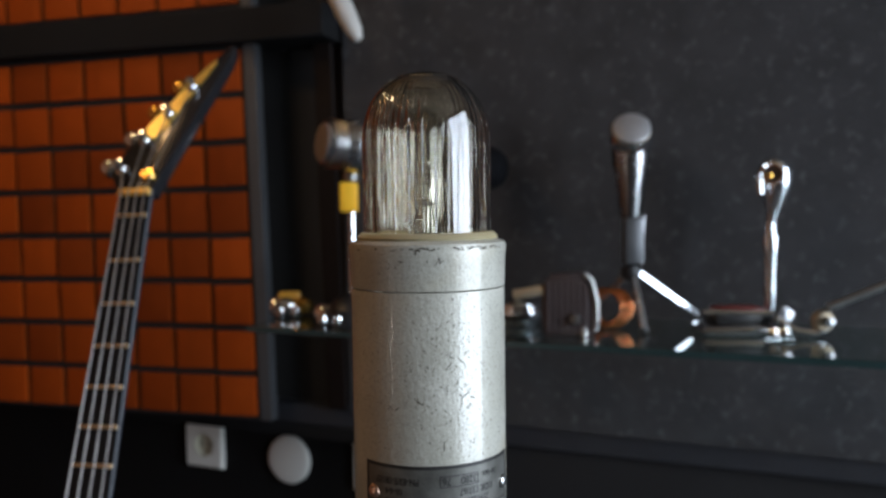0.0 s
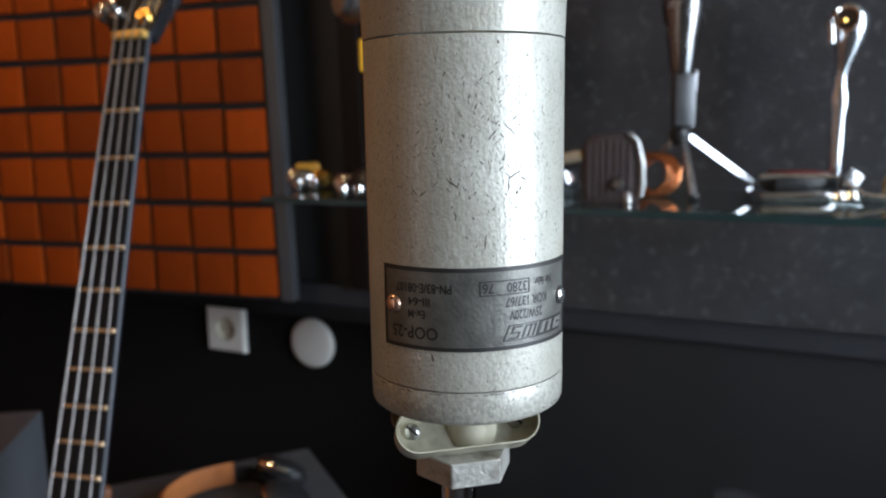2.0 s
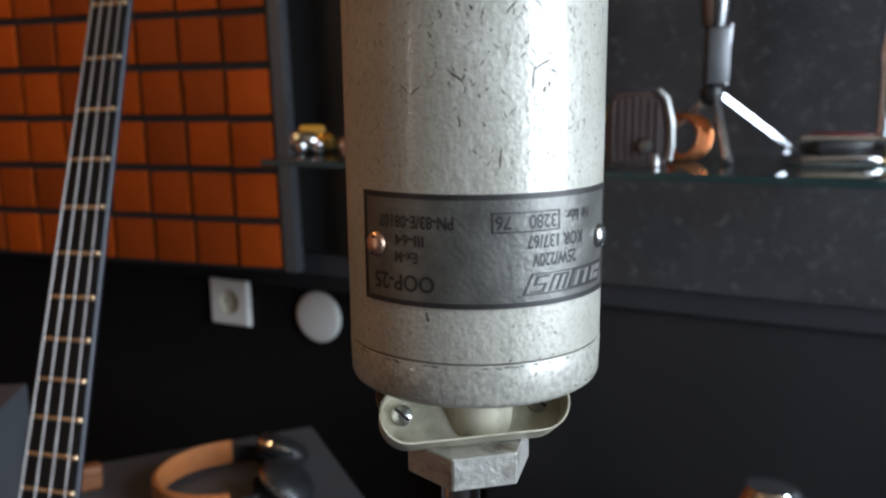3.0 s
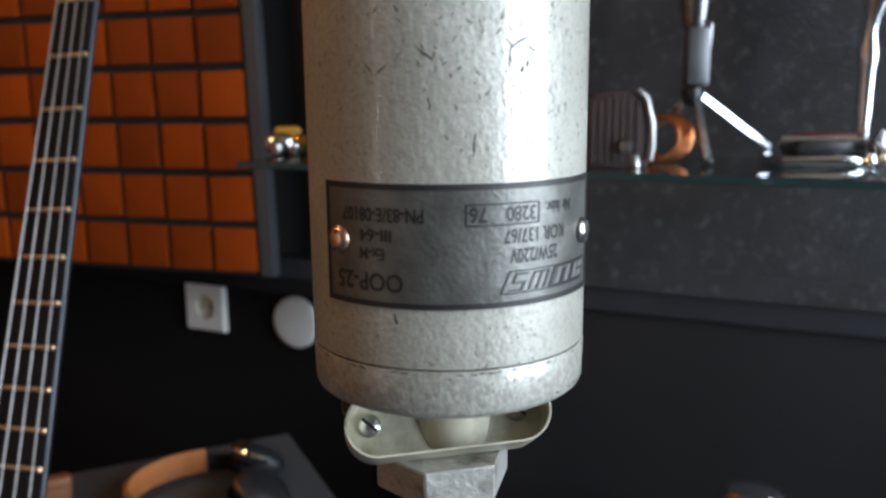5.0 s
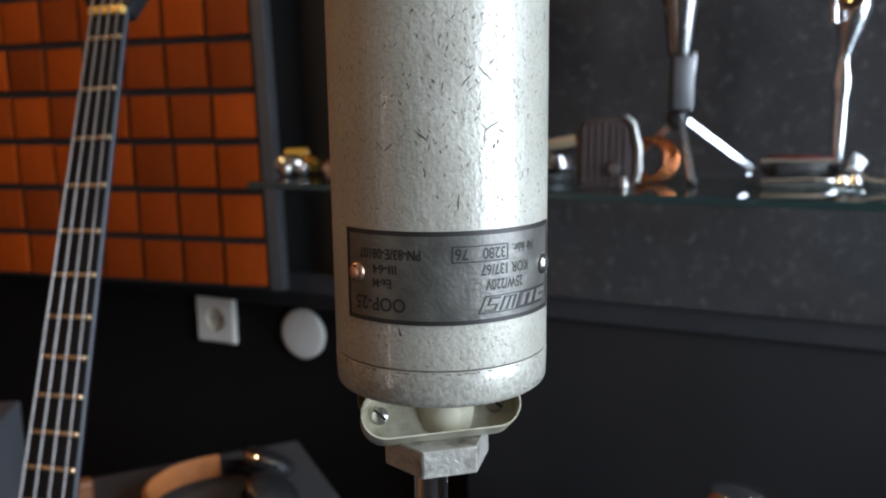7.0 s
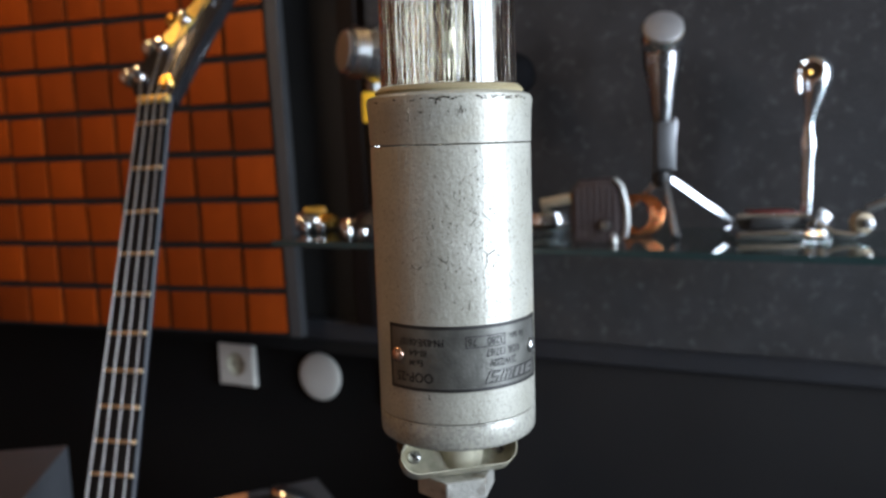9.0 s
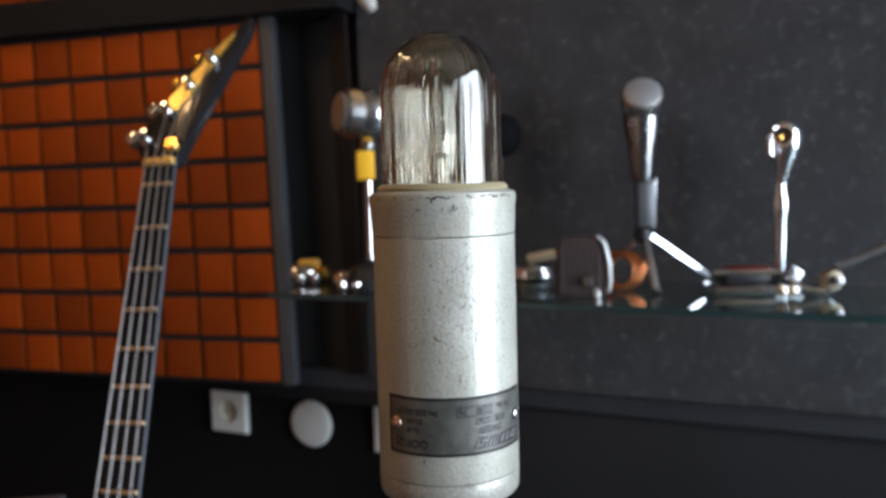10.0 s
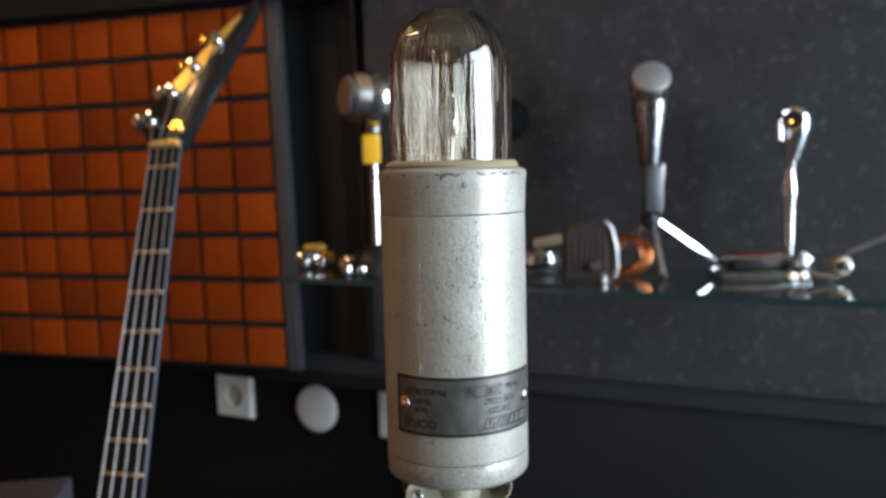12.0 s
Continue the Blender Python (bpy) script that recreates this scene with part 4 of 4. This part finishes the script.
def swivel_foot(x, y):
    """The folded metal foot with its knuckle beside the desk microphone, and the bar that rises from it."""
    m = thing("folding_stand", (x, y, TOP), "folded chrome table stand with a bronze knuckle", "stand")
    part("knuckle", turned([(0, 0), (0.011, 0.001), (0.0145, 0.007), (0.011, 0.014), (0, 0.015)], (x, y - 0.008, TOP + 0.020), (x, y - 1, TOP + 0.020)), material("worn_bronze", (0.26, 0.21, 0.15), 0.35, 0.9, vary=0.3, scale=120), m, "worn bronze knuckle")
    part("pivot", turned([(0, 0), (0.006, 0.001), (0.006, 0.005), (0, 0.006)], (x + 0.002, y - 0.025, TOP + 0.020), (x + 0.002, y - 1, TOP + 0.020)), DARK_STEEL, m)
    part("arm", rod((x + 0.012, y, TOP + 0.034), (x + 0.135, y - 0.03, TOP + 0.090), 0.005, cap=0.001), STEEL, m, "slanting steel arm")
    part("fork", tube([(x - 0.052, y - 0.005, TOP + 0.022), (x - 0.032, y - 0.012, TOP + 0.008), (x - 0.010, y - 0.016, TOP + 0.005), (x + 0.006, y - 0.014, TOP + 0.010), (x + 0.008, y - 0.012, TOP + 0.026)], 0.005, 12), CHROME, m, "bent chrome fork")
    for k in range(2):
        part("ball_foot", lathe([(0, 0), (0.005, 0.001), (0.008, 0.007), (0.005, 0.014), (0, 0.0155)], (x - 0.062 + 0.013 * k, y - 0.022, TOP), 24), CHROME, m)
    part("plate", box((-0.010, -0.002, 0.0), (0.010, 0.002, 0.026), 0.0015, Matrix.Translation((x - 0.050, y - 0.002, TOP + 0.012)) @ Matrix.Rotation(radians(35), 4, "Y")), DARK_STEEL, m)


swivel_foot(0.452, 1.000)


def grille_microphone(x, y):
    m = thing("grille_microphone", (x, y, TOP), "brownish grey vintage microphone with a ribbed, arched grille and steel rim", "microphone")
    M = Matrix.Translation((x, y, TOP)) @ Matrix.Rotation(radians(-16), 4, "Z")
    shape = [(-0.030, 0.0), (-0.034, 0.03), (-0.030, 0.066), (-0.022, 0.076), (0.014, 0.079), (0.026, 0.070), (0.032, 0.045), (0.033, 0.020), (0.030, 0.0)]
    core = prism(shape, 0.036, 0.004)
    core.transform(M @ Matrix.Translation((0, -0.018, 0)))
    part("shell", core, GRILLE, m)
    for k in range(7):
        px = -0.024 + 0.0075 * k
        part("rib", box((px - 0.0030, -0.0195, 0.006), (px + 0.0030, -0.0165, 0.071 - abs(k - 3) * 0.0012), 0.0008, M), GRILLE, m)
    rim = [M @ Vector((0.020, -0.017, 0.078)), M @ Vector((0.029, -0.017, 0.070)), M @ Vector((0.035, -0.017, 0.046)), M @ Vector((0.036, -0.017, 0.022)), M @ Vector((0.033, -0.017, 0.008))]
    part("rim", tube(rim, 0.0042, 12), STEEL, m, "steel rim")
    part("knob", turned([(0, 0.008), (0.005, 0.007), (0.007, 0.003), (0.007, 0)], M @ Vector((0.010, -0.019, 0.022)), M @ Vector((0.010, -1, 0.022)), 24), STEEL, m, "steel knob")
    part("foot", rod(M @ Vector((0.020, -0.016, 0.0)), M @ Vector((0.020, -0.015, 0.014)), 0.005, cap=0.001), STEEL, m)


grille_microphone(0.155, 1.034)


def copper_coil(x, y):
    m = thing("copper_coil", (x, y, TOP), "small coil of copper rings lying on the glass", "coil")
    for k in range(3):
        pts = [(x + 0.004 * k + 0.006 * math.sin(a), y + 0.026 * math.cos(a) * 0.9 - 0.006 * k, TOP + 0.0265 + 0.0235 * math.sin(a)) for a in [2 * math.pi * j / 28 for j in range(28)]]
        turn = Matrix.Translation((x, y, 0)) @ Matrix.Rotation(radians(70), 4, "Z") @ Matrix.Translation((-x, -y, 0))
        part("ring", tube([turn @ Vector(p) for p in pts], 0.0032, 10, True), COPPER, m)


copper_coil(0.208, 1.085)


def round_microphone(x, y):
    m = thing("round_microphone", (x, y, TOP), "flat round chrome microphone lying on the glass", "microphone")
    part("case", lathe([(0, 0), (0.024, 0), (0.031, 0.008), (0.032, 0.020), (0.028, 0.031), (0.014, 0.037), (0, 0.038)], (x, y, TOP), 48), SATIN, m)
    part("band", lathe([(0.0312, 0.010), (0.0328, 0.012), (0.0328, 0.016), (0.0312, 0.018)], (x, y, TOP), 48, True), BLACK, m)
    part("handle", rod((x - 0.008, y - 0.014, TOP + 0.043), (x + 0.030, y - 0.022, TOP + 0.050), 0.0066, cap=0.001), material("aged_cream_handle", (0.50, 0.42, 0.30), 0.4, vary=0.2), m, "cream handle with a brass end")
    part("handle_end", rod((x + 0.030, y - 0.022, TOP + 0.050), (x + 0.0335, y - 0.0227, TOP + 0.0506), 0.0072, cap=0.001), BRASS, m)


round_microphone(0.098, 1.120)


def ball_microphone(x, y):
    m = thing("ball_microphone", (x, y, TOP), "chrome ribbed microphone on a slim stand with a yellow label", "microphone")
    part("base", lathe([(0, 0), (0.044, 0), (0.045, 0.006), (0.040, 0.020), (0.026, 0.034), (0.012, 0.041), (0, 0.042)], (x + 0.008, y, TOP), 48), BLACK, m, "domed black base")
    part("stand", rod((x + 0.008, y, TOP + 0.041), (x + 0.008, y, 1.350), 0.0052), CHROME, m, "slim chrome stand")
    a, b = Vector((x + 0.026, y - 0.004, 1.386)), Vector((x - 0.030, y - 0.036, 1.392))
    part("head", turned([(0, -0.012), (0.028, -0.008), (0.038, 0.004), (0.040, 0.016), (0.035, 0.028), (0.0325, 0.032), (0.0325, 0.052), (0.029, 0.059), (0, 0.061)], a, b), SATIN, m, "chrome head")
    for k in range(4):
        s = 0.036 + 0.0048 * k
        part("ring", turned([(0.0325, s - 0.0012), (0.0342, s), (0.0325, s + 0.0012)], a, b), STEEL, m)
    part("mouth", turned([(0, 0.0625), (0.026, 0.0622), (0.0275, 0.0605), (0, 0.060)], a, b), MATS["pale_grey_mesh"], m, "pale grey mesh mouth")
    part("label", box((x - 0.008, y - 0.012, 1.296), (x + 0.018, y - 0.0065, 1.338), 0.003), YELLOW, m, "yellow label on the stand")
    part("neck", lathe([(0.0085, 1.338), (0.011, 1.346), (0.010, 1.356), (0, 1.357)], (x + 0.008, y, 0), 28), STEEL, m)


ball_microphone(-0.141, 1.170)


def foam_microphone(x, y):
    m = thing("foam_microphone", (x, y, TOP), "microphone with a black foam ball on a small stand", "microphone")
    bm = bmesh.new()
    bmesh.ops.create_icosphere(bm, subdivisions=4, radius=0.033)
    for v in bm.verts:
        v.co *= 1 + 0.03 * noise.noise(v.co * 220)
        v.co += Vector((x, y, 1.356))
    part("foam_ball", bm, FOAM, m, "black foam windshield", 180)
    part("stand", rod((x - 0.01, y, TOP + 0.01), (x - 0.004, y, 1.33), 0.006), STEEL, m)
    part("base", lathe([(0, 0), (0.035, 0), (0.035, 0.006), (0.008, 0.012), (0, 0.012)], (x - 0.01, y, TOP), 40), BLACK, m)


foam_microphone(0.060, 1.20)


def small_capsule(x, y, turn, yellow):
    """A short chrome capsule lying on the glass, one with a yellow cap."""
    m = thing("small_capsule", (x, y, TOP), "small chrome and %s capsule lying on the glass" % ("yellow" if yellow else "brass"), "capsule", "small capsules")
    M = Matrix.Translation((x, y, TOP)) @ Matrix.Rotation(turn, 4, "Z")
    part("case", turned([(0, 0), (0.011, 0.001), (0.014, 0.006), (0.014, 0.030), (0.010, 0.036), (0, 0.037)], M @ Vector((-0.03, 0, 0.0142)), M @ Vector((0.01, 0, 0.0142)), 32), CHROME, m)
    part("cap", turned([(0, 0), (0.012, 0.001), (0.013, 0.004), (0.013, 0.018), (0.006, 0.026), (0, 0.027)], M @ Vector((0.008, 0, 0.0142)), M @ Vector((0.05, 0.0, 0.0142)), 32), BRASS, m)
    for k in range(2):
        part("end_ball", lathe([(0, 0), (0.006, 0.002), (0.008, 0.008), (0.006, 0.014), (0, 0.016)], tuple(M @ Vector((-0.012 + 0.022 * k, -0.024, 0))), 24), CHROME, m)
    if yellow:
        part("tag", box((-0.020, 0.004, 0.016), (0.016, 0.016, 0.036), 0.006, M, 3), material("ochre_plastic", (0.45, 0.24, 0.03), 0.4, vary=0.15), m, "ochre tag")


small_capsule(-0.240, 1.255, 0.1, True)
small_capsule(-0.156, 1.160, -0.2, False)


# ---- plinths and what lies on them ----
def plinth(corner, turn, wide, deep, top, label):
    """A square plinth: its far right corner, turned about z; it runs to the left and towards the camera's side."""
    M = Matrix.Translation((corner[0], corner[1], 0)) @ Matrix.Rotation(turn, 4, "Z")
    p = thing("plinth", M @ Vector((-wide / 2, -deep / 2, 0)), label, "plinth", "grey plinths")
    part("column", box((-wide, -deep, 0.05), (0, 0, top), 0.003, M), PLINTH, p, "", 20)
    part("plinth_foot", box((-wide + 0.02, -deep + 0.02, 0), (-0.02, -0.02, 0.0495), 0.0, M), BLACK, p)
    return M


P1 = plinth((-0.255, 1.241), radians(27), 0.36, 0.36, 0.75, "grey painted plinth that carries the headphones")
plinth((-0.522, 1.001), radians(11), 0.34, 0.32, 0.90, "grey painted plinth beside the bass guitar")
phones = thing("headphones", (P1 @ Vector((-0.141, -0.157, 0.75))), "tan leather headphones with black cups lying on the plinth", "headphones")
H = P1 @ Matrix.Translation((-0.141, -0.157, 0.752))


def band(r, wide, thick, a0, a1, lean):
    bm = bmesh.new()
    rows = []
    for k in range(33):
        a = radians(a0 + (a1 - a0) * k / 32)
        rows.append([bm.verts.new((rr * math.cos(a), rr * 0.82 * math.sin(a), z + 0.002 + lean * (1 + math.sin(a)))) for rr, z in ((r, 0), (r + thick, 0.002), (r + thick, wide), (r, wide + 0.002))])
    for a, b in zip(rows, rows[1:]):
        for j in range(4):
            bm.faces.new((a[j], b[j], b[(j + 1) % 4], a[(j + 1) % 4]))
    bm.faces.new(rows[0])
    bm.faces.new(rows[-1][::-1])
    bm.transform(H)
    return bm


part("headband", band(0.082, 0.028, 0.005, 80, 262, 0.002), LEATHER, phones, "tan leather headband")
part("yoke", band(0.082, 0.020, 0.004, 30, 79, 0.002), BLACK, phones)
part("yoke", band(0.082, 0.020, 0.004, 263, 300, 0.002), BLACK, phones)
for x, y in ((0.066, 0.034), (0.050, -0.052)):
    a, o = H @ Vector((x, y, 0.016)), H @ Vector((x + 0.45, y + (0.2 if y > 0 else -0.2), 0.016 + 0.75))
    cup = part("cup", turned([(0, 0), (0.030, 0.001), (0.034, 0.007), (0.034, 0.016), (0.028, 0.023), (0.012, 0.027), (0, 0.027)], a, o), BLACK, phones, "black ear cup")
    part("pad", turned([(0.014, 0), (0.031, -0.001), (0.034, -0.007), (0.030, -0.013), (0.016, -0.012)], a, o), FOAM, cup)
    part("ring", turned([(0.0342, 0.009), (0.0356, 0.012), (0.0342, 0.015)], a, o), CHROME, cup, "chrome ring")

# flapped box added for a brown leather piece, taken as an ear cup
LEATHER_PIECE = Matrix.Translation((-0.488, 1.040, 0.7505)) @ Matrix.Rotation(radians(27), 4, "Z")
pouch = thing("leather_piece", (-0.488, 1.040, 0.75), "small brown leather piece standing on the plinth", "pouch")
part("body", box((-0.020, -0.012, 0.0), (0.020, 0.012, 0.030), 0.006, LEATHER_PIECE, 3), material("brown_leather", (0.20, 0.075, 0.03), 0.5, vary=0.25, scale=60, bump=0.0005, bump_scale=250), pouch)
part("flap", box((-0.0208, -0.0135, 0.018), (0.0208, 0.0, 0.0315), 0.004, LEATHER_PIECE, 3), MATS["brown_leather"], pouch)

plinth((0.58, 0.98), radians(6), 0.40, 0.40, 0.70, "dark grey painted plinth under a chrome knob")
knob = thing("chrome_horn", (0.270, 0.90, 0.70), "small rounded chrome instrument standing on a plinth", "instrument")
part("body", lathe([(0, 0), (0.045, 0), (0.045, 0.01), (0.02, 0.03), (0.018, 0.08), (0.030, 0.11), (0.034, 0.128), (0.024, 0.141), (0, 0.145)], (0.270, 0.90, 0.70), 40), CHROME, knob)

# the pale horn-shaped end of a wall lamp at the top of the felt wall
spot = thing("wall_spot", on_wall(0.10, 0.26, 1.66), "pale curved shade of a small wall lamp", "wall lamp")
part("shade", turned([(0, 0), (0.007, 0.003), (0.0125, 0.018), (0.015, 0.045), (0.0145, 0.10), (0, 0.104)], (-0.121, 1.200, 1.541), (-0.158, 1.205, 1.62)), material("pale_shade", (0.45, 0.43, 0.40), 0.35, vary=0.1), spot)
part("arm", rod((-0.150, 1.203, 1.622), on_wall(0.105, 0.262, 1.66), 0.005), STEEL, spot)

# three warm pendants beside the tiled panels; the first added to brighten the headstock
for x, y in ((-0.80, 1.05), (-0.87, 0.62), (-0.78, 0.38)):
    p = thing("pendant_lamp", (x, y, Z1), "small warm pendant lamp hanging from the ceiling", "pendant lamp", "warm pendants")
    glow = bpy.data.materials.new("warm_bulb")
    glow.use_nodes = True
    glow.node_tree.nodes["Principled BSDF"].inputs["Emission Color"].default_value = (1.0, 0.60, 0.26, 1)
    glow.node_tree.nodes["Principled BSDF"].inputs["Emission Strength"].default_value = 75
    part("cable", rod((x, y, 2.25), (x, y, Z1), 0.003, steps=8), BLACK, p)
    part("holder", lathe([(0, 2.20), (0.02, 2.20), (0.02, 2.25), (0, 2.26)], (x, y, 0), 20), BLACK, p)
    part("bulb", lathe([(0, 2.10), (0.025, 2.115), (0.035, 2.145), (0.025, 2.18), (0.014, 2.199), (0, 2.1995)], (x, y, 0), 24), glow, p)
